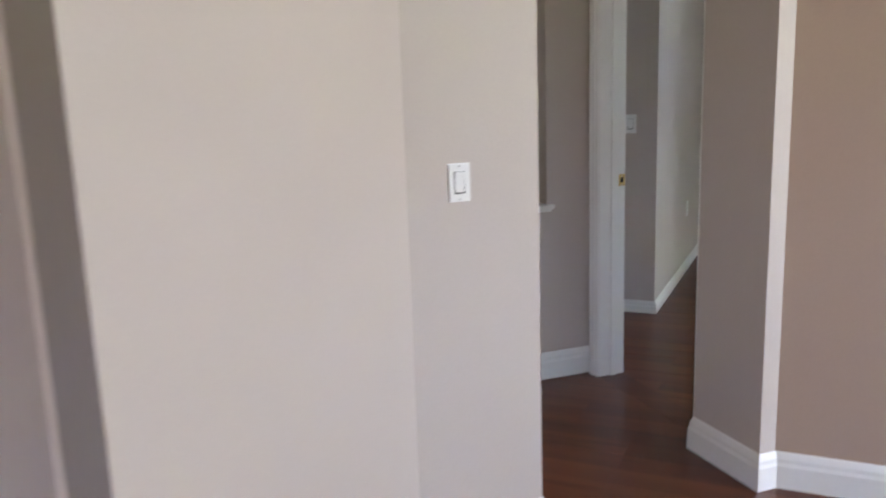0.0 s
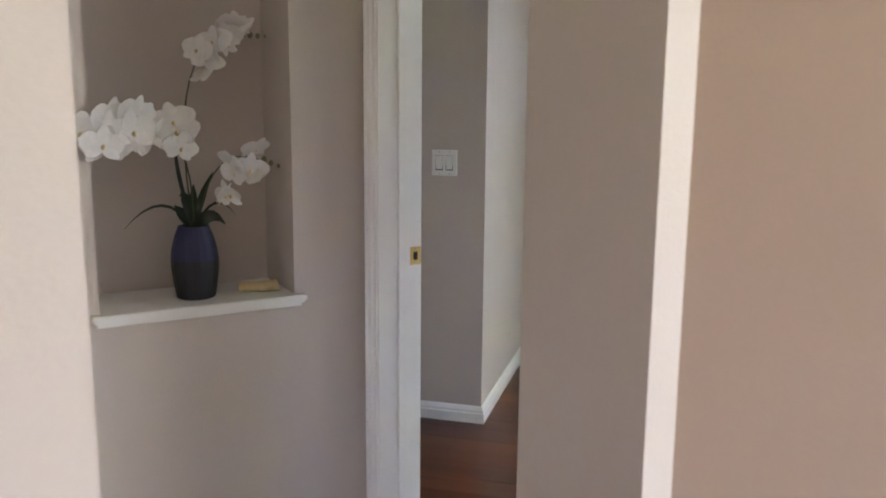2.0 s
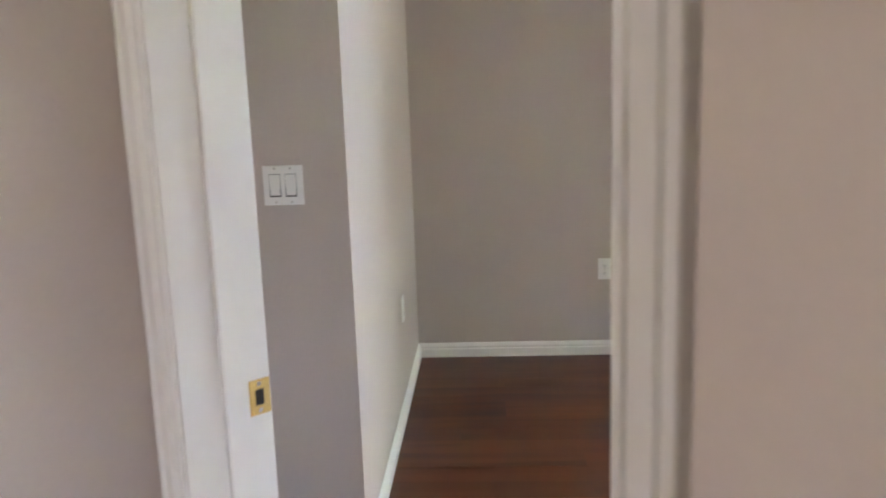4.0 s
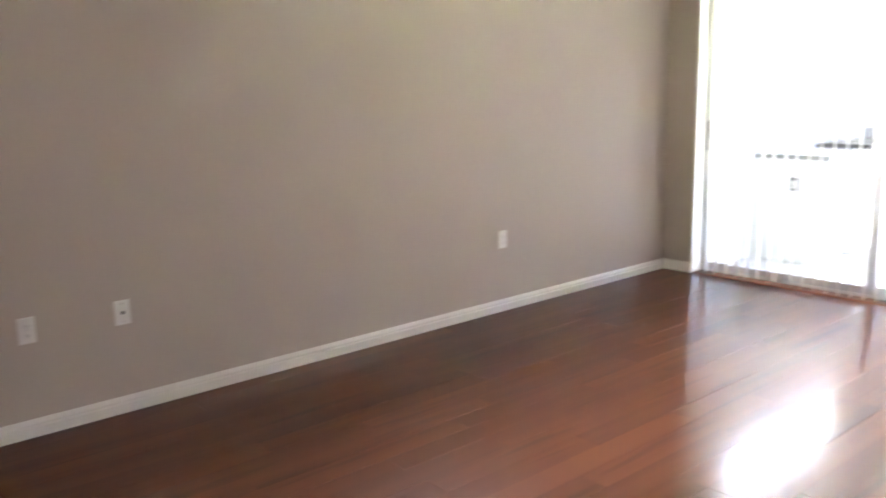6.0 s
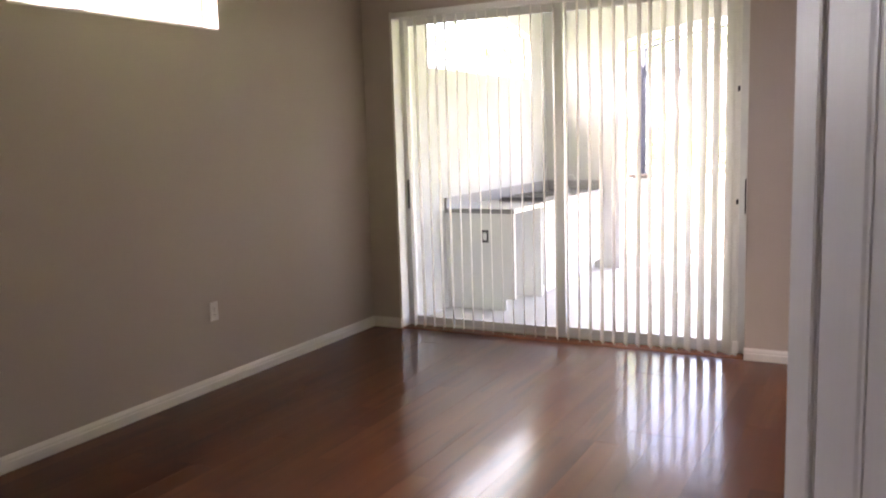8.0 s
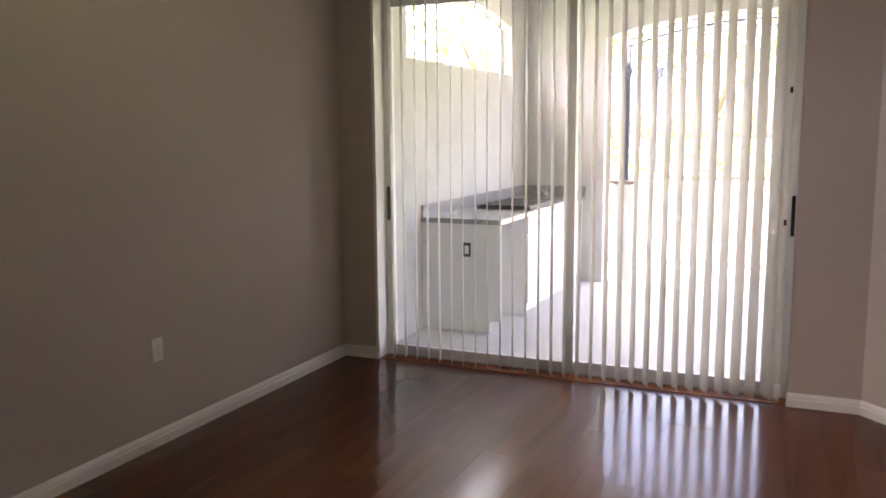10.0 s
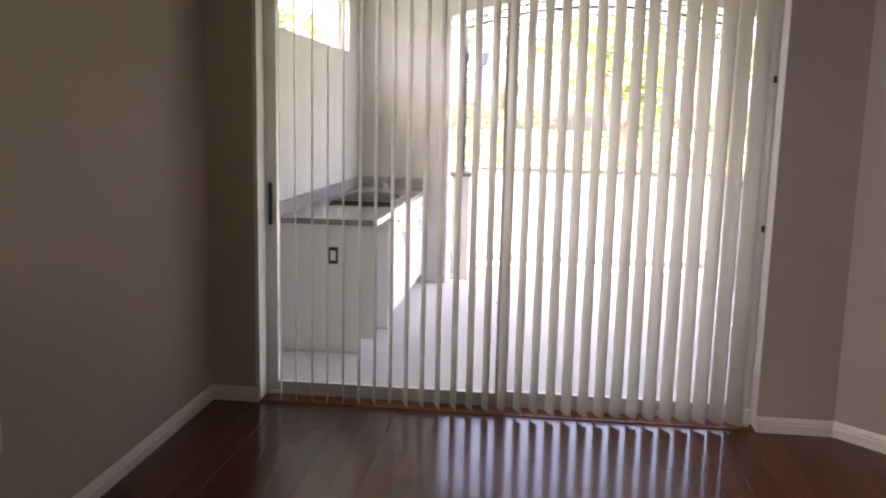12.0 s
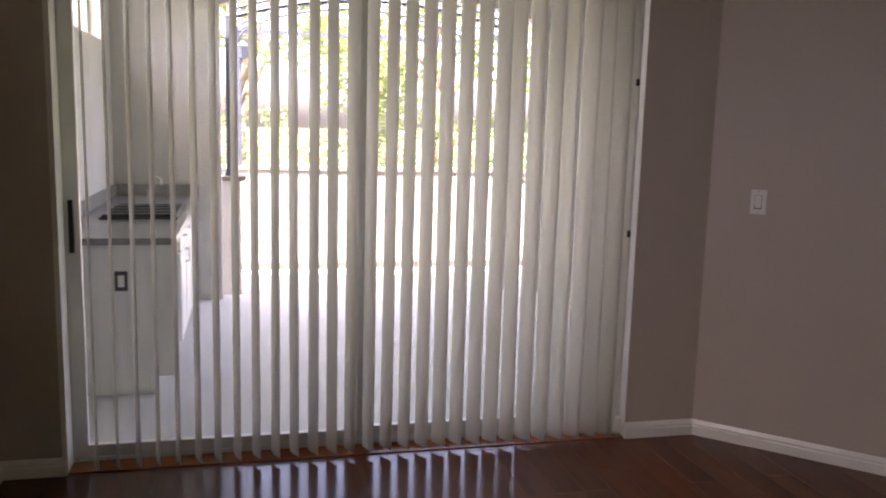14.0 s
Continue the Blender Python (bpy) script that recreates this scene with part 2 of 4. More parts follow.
def box(bm, x0, y0, z0, x1, y1, z1, m=None, bevel=0.0):
    b = bmesh.new()
    bmesh.ops.create_cube(b, size=1.0)
    bmesh.ops.transform(b, verts=b.verts, matrix=Matrix.Translation(((x0 + x1) / 2, (y0 + y1) / 2, (z0 + z1) / 2))
                        @ Matrix.Diagonal((abs(x1 - x0), abs(y1 - y0), abs(z1 - z0), 1)))
    if bevel:
        bmesh.ops.bevel(b, geom=b.edges[:], offset=bevel, segments=2, affect="EDGES", clamp_overlap=True)
    if m is not None:
        bmesh.ops.transform(b, verts=b.verts, matrix=m)
    merge(bm, b)
    return bm


def merge(bm, b):
    idx = [bm.verts.new(v.co) for v in b.verts]
    b.verts.index_update()
    for f in b.faces:
        try:
            bm.faces.new([idx[v.index] for v in f.verts])
        except ValueError:
            pass
    b.free()


def boxes(*rows, m=None, bevel=0.0):
    bm = bmesh.new()
    for r in rows:
        box(bm, *r, m=m, bevel=bevel)
    return bm


def prism(pts, z0, z1, m=None):
    """A plan outline raised from z0 to z1."""
    bm = bmesh.new()
    lo = [bm.verts.new((x, y, z0)) for x, y in pts]
    hi = [bm.verts.new((x, y, z1)) for x, y in pts]
    n = len(pts)
    bm.faces.new(lo[::-1])
    bm.faces.new(hi)
    for i in range(n):
        bm.faces.new((lo[i], lo[(i + 1) % n], hi[(i + 1) % n], hi[i]))
    if m is not None:
        bmesh.ops.transform(bm, verts=bm.verts, matrix=m)
    return bm


def lathe(profile, seg=32, m=None):
    bm = bmesh.new()
    rings = []
    for r, z in profile:
        rings.append([bm.verts.new((max(r, 1e-5) * math.cos(2 * math.pi * k / seg), max(r, 1e-5) * math.sin(2 * math.pi * k / seg), z)) for k in range(seg)])
    for a, b in zip(rings, rings[1:]):
        for k in range(seg):
            bm.faces.new((a[k], a[(k + 1) % seg], b[(k + 1) % seg], b[k]))
    bm.faces.new(rings[0][::-1])
    bm.faces.new(rings[-1])
    if m is not None:
        bmesh.ops.transform(bm, verts=bm.verts, matrix=m)
    return bm


def tube(path, radius, seg=8, taper=1.0, bm=None):
    bm = bm or bmesh.new()
    pts = [Vector(p) for p in path]
    rings = []
    for i, p in enumerate(pts):
        d = (pts[min(i + 1, len(pts) - 1)] - pts[max(i - 1, 0)]).normalized()
        u = d.cross(Vector((0, 0, 1)))
        u = u.normalized() if u.length > 0.05 else d.cross(Vector((1, 0, 0))).normalized()
        v = d.cross(u)
        r = radius * (1 + (taper - 1) * i / max(1, len(pts) - 1))
        rings.append([bm.verts.new(p + r * (math.cos(2 * math.pi * k / seg) * u + math.sin(2 * math.pi * k / seg) * v)) for k in range(seg)])
    for a, b in zip(rings, rings[1:]):
        for k in range(seg):
            bm.faces.new((a[k], a[(k + 1) % seg], b[(k + 1) % seg], b[k]))
    bm.faces.new(rings[0][::-1])
    bm.faces.new(rings[-1])
    return bm


def line_frame(a, b):
    """Local frame of a wall face: x along a to b, y out of the room behind the face, z up."""
    ax = (Vector((*b, 0)) - Vector((*a, 0)))
    length = ax.length
    ax.normalize()
    ay = Vector((-ax.y, ax.x, 0))
    m = Matrix(((ax.x, ay.x, 0, a[0]), (ax.y, ay.y, 0, a[1]), (0, 0, 1, 0), (0, 0, 0, 1)))
    return m, length


def wall(name, a, b, thick=0.12, holes=(), z1=2.85, z0=0.0, e0=0.0, e1=0.0, material=None, label=""):
    """A wall whose seen face runs from a to b with the room on its right; holes are (from, to, bottom, top) along it."""
    m, length = line_frame(a, b)
    bm = bmesh.new()
    xs = -e0
    for h0, h1, hb, ht in sorted(holes):
        box(bm, xs, 0, z0, h0, thick, z1, m)
        if hb > z0:
            box(bm, h0, 0, z0, h1, thick, hb, m)
        if ht < z1:
            box(bm, h0, 0, ht, h1, thick, z1, m)
        xs = h1
    box(bm, xs, 0, z0, length + e1, thick, z1, m)
    o = obj(name, bm, material or WALL)
    return tagged(o, label or "greige painted drywall with light orange-peel texture", "wall", kind="structure")


BB_ROOM = [(0, 0), (0.016, 0), (0.016, 0.044), (0.012, 0.050), (0.012, 0.060), (0.007, 0.071), (0.004, 0.078), (0, 0.078)]
BB_HALL = [(0, 0), (0.020, 0), (0.018, 0.085), (0.014, 0.098), (0.013, 0.112), (0.008, 0.127), (0.004, 0.136), (0, 0.136)]


def baseboard(a, b, profile, e0=0.0, e1=0.0, m0=0.0, m1=0.0):
    """A skirting along the wall face a to b; m0, m1 shear the ends into mitres (1: outer corner of 90 degrees)."""
    m, length = line_frame(a, b)
    bm = bmesh.new()
    p0 = [bm.verts.new(m @ Vector((-e0 - m0 * d, -d, z))) for d, z in profile]
    p1 = [bm.verts.new(m @ Vector((length + e1 + m1 * d, -d, z))) for d, z in profile]
    n = len(profile)
    for i in range(n):
        bm.faces.new((p0[i], p0[(i + 1) % n], p1[(i + 1) % n], p1[i]))
    bm.faces.new(p0)
    bm.faces.new(p1[::-1])
    return tagged(obj("baseboard", bm, TRIM), "white painted moulded baseboard along the wall", "baseboard", kind="structure")


def plate_at(pos, normal):
    """Pose of a wall plate: local x along the wall to the right seen from the front, y out of the wall, z up."""
    n = Vector((*normal, 0)).normalized()
    x = Vector((-n.y, n.x, 0))
    return Matrix(((x.x, n.x, 0, pos[0]), (x.y, n.y, 0, pos[1]), (0, 0, 1, pos[2]), (0, 0, 0, 1)))


def empty(name, m=Matrix()):
    o = new(name)
    o.matrix_world = m
    o.empty_display_size = 0.1
    return o


def plate_body(width, height=0.114, d=0.006):
    b = boxes((-width / 2, 0, -height / 2, width / 2, d, height / 2))
    top = [e for e in b.edges if all(v.co.y > d / 2 for v in e.verts)]
    bmesh.ops.bevel(b, geom=top, offset=0.003, segments=3, affect="EDGES")
    return b


def screw(parent, x, z):
    part("screw", lathe([(0.0035, 0), (0.0035, 0.001), (0.0028, 0.0016)], 10, Matrix.Translation((x, 0.0055, z)) @ pose(0, 0, 0, -90)), SCREW, parent)


def rocker_switch(pos, normal, gangs=1, label="white rocker light switch with screwed wall plate"):
    t = empty("light_switch", plate_at(pos, normal))
    w = 0.070 + 0.046 * (gangs - 1)
    part("plate", plate_body(w), PLATE, t)
    for g in range(gangs):
        cx = (g - (gangs - 1) / 2) * 0.046
        # near-black plate paints the shade line round the rocker
        part("rocker_shade_ring", boxes((cx - 0.0166, 0.0068, -0.0328, cx + 0.0166, 0.0075, 0.0328)), DARKHOLE, t, "thin dark ring painting the shade round the rocker")
        part("rocker_frame", boxes((cx - 0.0175, 0.005, -0.034, cx + 0.0175, 0.0072, 0.034), bevel=0.0008), PLATE, t)
        b = bmesh.new()
        box(b, cx - 0.0155, 0.006, -0.0315, cx + 0.0155, 0.0095, 0.0315, bevel=0.0012)
        for v in b.verts:
            if v.co.y > 0.008:
                v.co.y += 0.0022 * (v.co.z / 0.0315)
        part("rocker", b, PLATE, t)
        screw(t, cx, 0.0485)
        screw(t, cx, -0.0485)
    return tagged(t, label, "light switch")


def outlet(pos, normal, plate_mat=None, jack=False, label="white duplex power outlet on the wall"):
    t = empty("power_outlet", plate_at(pos, normal))
    pm = plate_mat or PLATE
    part("plate", plate_body(0.070), pm, t)
    if jack:
        part("jack", lathe([(0.008, 0), (0.008, 0.004), (0.0045, 0.005), (0.0045, 0.010)], 12, Matrix.Translation((0, 0.005, 0)) @ pose(0, 0, 0, -90)), DARKHOLE, t, "dark cable jack")
        screw(t, 0, 0.042)
        screw(t, 0, -0.042)
        return tagged(t, label, "cable outlet")
    for s in (1, -1):
        b = lathe([(0.0165, 0), (0.0165, 0.0025), (0.0155, 0.0035)], 20, Matrix.Translation((0, 0.0055, 0.0195 * s)) @ pose(0, 0, 0, -90))
        r = part("receptacle", b, pm if plate_mat is None else PLATE, t)
        part("slot", boxes((-0.0075, 0.0085, 0.0195 * s - 0.002, -0.0055, 0.0094, 0.0195 * s + 0.006), (0.0055, 0.0085, 0.0195 * s - 0.002, 0.0075, 0.0094, 0.0195 * s + 0.005),
                           (-0.002, 0.0085, 0.0195 * s - 0.009, 0.002, 0.0094, 0.0195 * s - 0.005)), DARKHOLE, r, "dark slots")
    screw(t, 0, 0)
    return tagged(t, label, "power outlet")


# ---- large structure: the room ----
H = 2.85
YD = 5.655
wall("wall_left", (0, 0), (0, YD), 0.2, [(2.70, 4.08, 2.152, 2.76)], e1=0.2)
wall("wall_slider", (0, YD), (3.18, YD), 0.2, [(0.245, 2.812, 0, 2.412)], e1=0.06)
wall("wall_angled", (3.18, YD), (4.06, 4.775), 0.12, e1=0.05)
wall("wall_right", (4.06, 4.775), (4.06, 0.92), 0.12)
# doorway wall, set at 45 degrees: room face from the right-hand wall to the switch wall
wall("wall_doorway", (4.06, 0.92), (2.046, -1.094), 0.134, [(0.446, 1.251, 0, 2.46)], e1=0.1)
wall("wall_switch", (2.046, -1.094), (2.046, 0.0), 0.12, e1=-0.12)
wall("wall_back", (2.046, 0.0), (0, 0), 0.12, e1=0.2)
# hall: alcove with the niche, angled walls, living space
wall("wall_niche", (3.88, -0.79), (3.21, -0.12), 0.28, [(0.166, 0.714, 0.872, 2.2)])
obj("wall_niche_back", boxes((0.06, 0.26, 0.80, 0.80, 0.32, 2.3), m=line_frame((3.88, -0.79), (3.21, -0.12))[0]), WALL)
tagged(bpy.data.objects["wall_niche_back"], "greige painted back of the wall niche", "wall", kind="structure")
tagged(obj("wall_alcove", prism([(4.81, 0.14), (5.11, -0.16), (6.27, -0.16), (6.27, -0.30), (5.05, -0.30), (4.70, 0.05), (3.95, -0.86), (3.88, -0.79)], 0, H), WALL),
       "greige painted angled hall wall with switch", "wall", kind="structure")
tagged(obj("wall_hall_right", prism([(3.969, 0.509), (4.233, 0.773), (4.184, 0.822), (4.176, 0.822), (4.175, 0.92), (3.982, 0.652), (3.904, 0.574)], 0, H), WALL),
       "greige painted angled wall end in the hall", "wall", kind="structure")
# thin sheet that carries the painted bounce light over this hall side
tagged(obj("wall_hall_warm_side", boxes((4.174, 0.8215, 0, 4.182, 5.4, H)), WALLWARM), "hall wall with dim warm bounce light painted in as rosy taupe", "wall", kind="structure")
wall("wall_living_window", (4.18, 5.4), (11.0, 5.4), 0.2, [(1.0, 1.7, 1.2, 2.3)])
wall("wall_living_back", (11.0, 5.4), (11.0, -3.2), 0.2, [(2.7, 3.4, 1.1, 2.1)])
# unseen closing walls, added to stop sky light leaking into the hall
wall("wall_living_far", (11.0, -3.2), (1.9, -3.2), 0.15)
wall("wall_leak_stop", (1.9, -3.2), (1.9, -1.0), 0.1)
wall("wall_side_room", (6.9, -3.2), (6.9, -0.62), 0.1)
wall("wall_passage", (6.62, -0.75), (6.27, -0.75), 0.1)
tagged(obj("trim", boxes((6.20, -0.75, 0, 6.285, -0.272, 2.1), bevel=0.003), TRIMWARM), "door casing at the side passage, warm light painted in as pale pink", "trim", kind="structure")
tagged(obj("ceiling", boxes((-0.2, -3.3, H, 11.2, 5.86, H + 0.15)), CEIL), "flat white painted ceiling", "ceiling", kind="structure")

floor_ob = tagged(obj("floor", boxes((-0.1, -3.3, -0.06, 11.1, YD + 0.02, -0.012)), SUBFLOOR), "dark cherry wood plank floor with a glossy finish", "floor", kind="structure")

# baseboards
baseboard((0, 0), (0, YD), BB_ROOM)
baseboard((0, YD), (0.245, YD), BB_ROOM, m1=1.0)
baseboard((0.245, YD), (0.245, YD + 0.07), BB_ROOM, m0=1.0)
baseboard((2.812, YD), (3.18, YD), BB_ROOM, m0=0.0)
baseboard((3.18, YD), (4.06, 4.775), BB_ROOM)
baseboard((4.06, 4.775), (4.06, 0.92), BB_ROOM)
baseboard((2.046, -1.094), (2.046, 0), BB_ROOM, m1=1.0)
baseboard((2.046, 0), (0, 0), BB_ROOM, m0=1.0)
baseboard((4.81, 0.14), (4.04, -0.63), BB_HALL, m0=1.0)
baseboard((5.11, -0.16), (4.81, 0.14), BB_HALL, m1=1.0)
baseboard((6.27, -0.16), (5.11, -0.16), BB_HALL)
baseboard((3.88, -0.79), (3.21, -0.12), BB_HALL)
baseboard((3.904, 0.574), (3.969, 0.509), BB_HALL, m1=1.0)
baseboard((3.969, 0.509), (4.233, 0.773), BB_HALL, m0=1.0, m1=1.0)
baseboard((4.233, 0.773), (4.182, 0.824), BB_HALL, m0=1.0, m1=-0.4)
baseboard((4.182, 0.824), (4.182, 5.4), BB_HALL, m0=-0.4)

# ---- doorway: jamb, stops, casings, strike ----
DF, _ = line_frame((4.06, 0.92), (2.046, -1.094))  # x along the wall towards the switch wall, y to the hall
J0, J1, JH = 0.458, 1.251, 2.46
TW = 0.134
door_frame = empty("door_frame_1")
part("jamb_hinge", boxes((J0, -0.004, 0, J0 + 0.018, TW + 0.004, JH), m=DF, bevel=0.001), TRIM, door_frame)
part("jamb_strike", boxes((J1 - 0.018, -0.004, 0, J1, TW + 0.004, JH), m=DF, bevel=0.001), TRIM, door_frame)
part("jamb_head", boxes((J0 + 0.018, -0.004, JH - 0.018, J1 - 0.018, TW + 0.004, JH), m=DF), TRIM, door_frame)
part("stop", boxes((J1 - 0.030, 0.040, 0, J1 - 0.018, 0.075, JH - 0.018), m=DF, bevel=0.002), TRIM, door_frame)
part("stop", boxes((J0 + 0.018, 0.040, 0, J0 + 0.030, 0.075, JH - 0.018), m=DF, bevel=0.002), TRIM, door_frame)
part("stop", boxes((J0 + 0.030, 0.040, JH - 0.030, J1 - 0.030, 0.075, JH - 0.018), m=DF), TRIM, door_frame)


def casing(x_in, sgn, y_face, ydir, h):
    """One upright of door casing with a stepped colonial profile."""
    prof = [(0.0, 0.0), (0.0, 0.010), (0.004, 0.013), (0.009, 0.013), (0.011, 0.007), (0.020, 0.008), (0.024, 0.016), (0.040, 0.019), (0.044, 0.013), (0.048, 0.013), (0.051, 0.020), (0.058, 0.020), (0.060, 0.017), (0.060, 0.0)]
    bm = bmesh.new()
    lo = [bm.verts.new(DF @ Vector((x_in + sgn * u, y_face + ydir * d, 0))) for u, d in prof]
    hi = [bm.verts.new(DF @ Vector((x_in + sgn * u, y_face + ydir * d, h + u))) for u, d in prof]
    n = len(prof)
    for i in range(n):
        bm.faces.new((lo[i], lo[(i + 1) % n], hi[(i + 1) % n], hi[i]))
    bm.faces.new(lo)
    bm.faces.new(hi[::-1])
    return part("casing", bm, TRIM, door_frame)


for yf, yd in ((TW, 1), (0.0, -1)):
    casing(J1 - 0.012, 1, yf, yd, JH - 0.012)
    casing(J0 + 0.012, -1, yf, yd, JH - 0.012)
    part("head_casing", boxes((J0 - 0.046, min(yf, yf + yd * 0.015), JH - 0.012, J1 + 0.046, max(yf, yf + yd * 0.015), JH + 0.046), m=DF, bevel=0.003), TRIM, door_frame)
strike = part("strike_plate", boxes((J1 - 0.0205, -0.006, 0.962, J1 - 0.018, 0.030, 1.019), m=DF, bevel=0.0008), BRASS, door_frame, "polished brass strike plate")
part("latch_hole", boxes((J1 - 0.0212, 0.006, 0.978, J1 - 0.0202, 0.020, 1.003), m=DF), DARKHOLE, strike, "dark latch hole")
part("screw", boxes((J1 - 0.0212, 0.010, 0.966, J1 - 0.0203, 0.016, 0.972), (J1 - 0.0212, 0.010, 1.009, J1 - 0.0203, 0.016, 1.015), m=DF), SCREW, strike)
tagged(door_frame, "white painted door frame with moulded casing", "door frame", kind="structure")
tagged(obj("doorway_saddle", boxes((J0 + 0.018, 0.0, -0.012, J1 - 0.018, TW, 0.0008), m=DF), PLANK), "dark wood floor strip in the doorway", "threshold", kind="structure")


# ---- the open six-panel door ----
def panel_door():
    hx, hy, ex, ey = 3.700, 0.652, 3.461, 1.377
    w = 0.763
    d = Vector((ex - hx, ey - hy, 0)).normalized()
    n = Vector((-d.y, d.x, 0))  # towards the walking side
    m = Matrix(((d.x, n.x, 0, hx), (d.y, n.y, 0, hy), (0, 0, 1, 0.008), (0, 0, 0, 1)))
    t = empty("door_1", m)
    hh, th = 2.425, 0.035
    st, ms = 0.112, 0.112
    pw = (w - 2 * st - ms) / 2
    rows = [(0.235, 0.80), (0.985, 1.86), (1.975, 2.29)]
    b = bmesh.new()
    # stiles and rails, panels sunk between them
    for x0, x1 in ((0, st), (st + pw, st + pw + ms), (w - st, w)):
        box(b, x0, -th, 0, x1, 0, hh)
    zs = [0.0] + [z for r in rows for z in r] + [hh]
    for x0 in (st, st + pw + ms):
        for z0, z1 in zip(zs[0::2], zs[1::2]):
            box(b, x0, -th, z0, x0 + pw, 0, z1)
    leaf = part("leaf", b, DOORP, t)
    for x0 in (st, st + pw + ms):
        for z0, z1 in rows:
            p = bmesh.new()
            for y0, y1, s in ((-0.0115, -0.0055, 1), (-th + 0.0055, -th + 0.0115, -1)):
                box(p, x0, y0, z0, x0 + pw, y1, z1)
                c = bmesh.new()
                box(c, x0 + 0.034, -0.0055 if s > 0 else -th + 0.0015, z0 + 0.034, x0 + pw - 0.034, -0.0015 if s > 0 else -th + 0.0055, z1 - 0.034)
                for v in c.verts:
                    if (s > 0 and v.co.y < -0.005) or (s < 0 and v.co.y > -th + 0.005):
                        v.co.x += 0.014 * (1 if v.co.x > x0 + pw / 2 else -1)
                        v.co.z += 0.014 * (1 if v.co.z > (z0 + z1) / 2 else -1)
                merge(p, c)
            part("door_panel", p, DOORP, t)
            f = bmesh.new()
            for s, ys in ((1, 0.0), (-1, -th)):
                for k in range(3):
                    o0, o1, dy = 0.006 * k, 0.006 * (k + 1), (0.0015, 0.0005, -0.0035)[k]
                    ya, yb = (ys - 0.006, ys + dy) if s > 0 else (ys - dy, ys + 0.006)
                    box(f, x0 + o0, ya, z0 + o0, x0 + o1, yb, z1 - o0)
                    box(f, x0 + pw - o1, ya, z0 + o0, x0 + pw - o0, yb, z1 - o0)
                    box(f, x0 + o1, ya, z0 + o0, x0 + pw - o1, yb, z0 + o1)
                    box(f, x0 + o1, ya, z1 - o1, x0 + pw - o1, yb, z1 - o0)
            part("panel_moulding", f, DOORP, t)
    for s, ys in ((1, 0.0), (-1, -th)):
        k = Matrix.Translation((w - 0.060, ys, 0.937)) @ pose(0, 0, 0, -90 * s)
        knob = part("knob", lathe([(0.012, 0.004), (0.012, 0.018), (0.014, 0.024), (0.024, 0.030), (0.0275, 0.040), (0.0275, 0.050), (0.024, 0.057), (0.0235, 0.0575), (0.020, 0.0555), (0.008, 0.055)], 32, k), BRASS, t, "polished brass knob", True)
        part("rose", lathe([(0.0325, 0), (0.0325, 0.003), (0.029, 0.006), (0.016, 0.008)], 32, k), BRASS, knob, "", True)
    part("latch_plate", boxes((w, -0.028, 0.908, w + 0.0015, -0.007, 0.966)), BRASS, t, "brass latch plate")
    for z in (0.22, 1.15, 2.10):
        part("hinge", lathe([(0.006, 0), (0.006, 0.09)], 10, Matrix.Translation((-0.004, 0.004, z))), BRASS, t, "brass hinge")
    return tagged(t, "white six-panel interior door standing open with brass knob", "door", kind="structure")


panel_door()


# ---- high window in the long wall ----
def high_window():
    t = empty("window_1")
    y0, y1, z0, z1 = 2.70, 4.08, 2.152, 2.76
    part("window_sill", boxes((-0.17, y0, z0 - 0.001, 0.004, y1, z0 + 0.012), bevel=0.003), TRIM, t)
    fr = [(-0.165, y0, z0 + 0.012, -0.125, y0 + 0.035, z1), (-0.165, y1 - 0.035, z0 + 0.012, -0.125, y1, z1),
          (-0.165, y0 + 0.035, z0 + 0.012, -0.125, y1 - 0.035, z0 + 0.047), (-0.165, y0 + 0.035, z1 - 0.035, -0.125, y1 - 0.035, z1)]
    f = part("window_frame", boxes(*fr), ALU, t)
    g = part("pane", boxes((-0.148, y0 + 0.035, z0 + 0.047, -0.143, y1 - 0.035, z1 - 0.035)), GLASS, t)
    g.visible_shadow = False
    return tagged(t, "high horizontal fixed window with white frame", "window", kind="structure")


high_window()


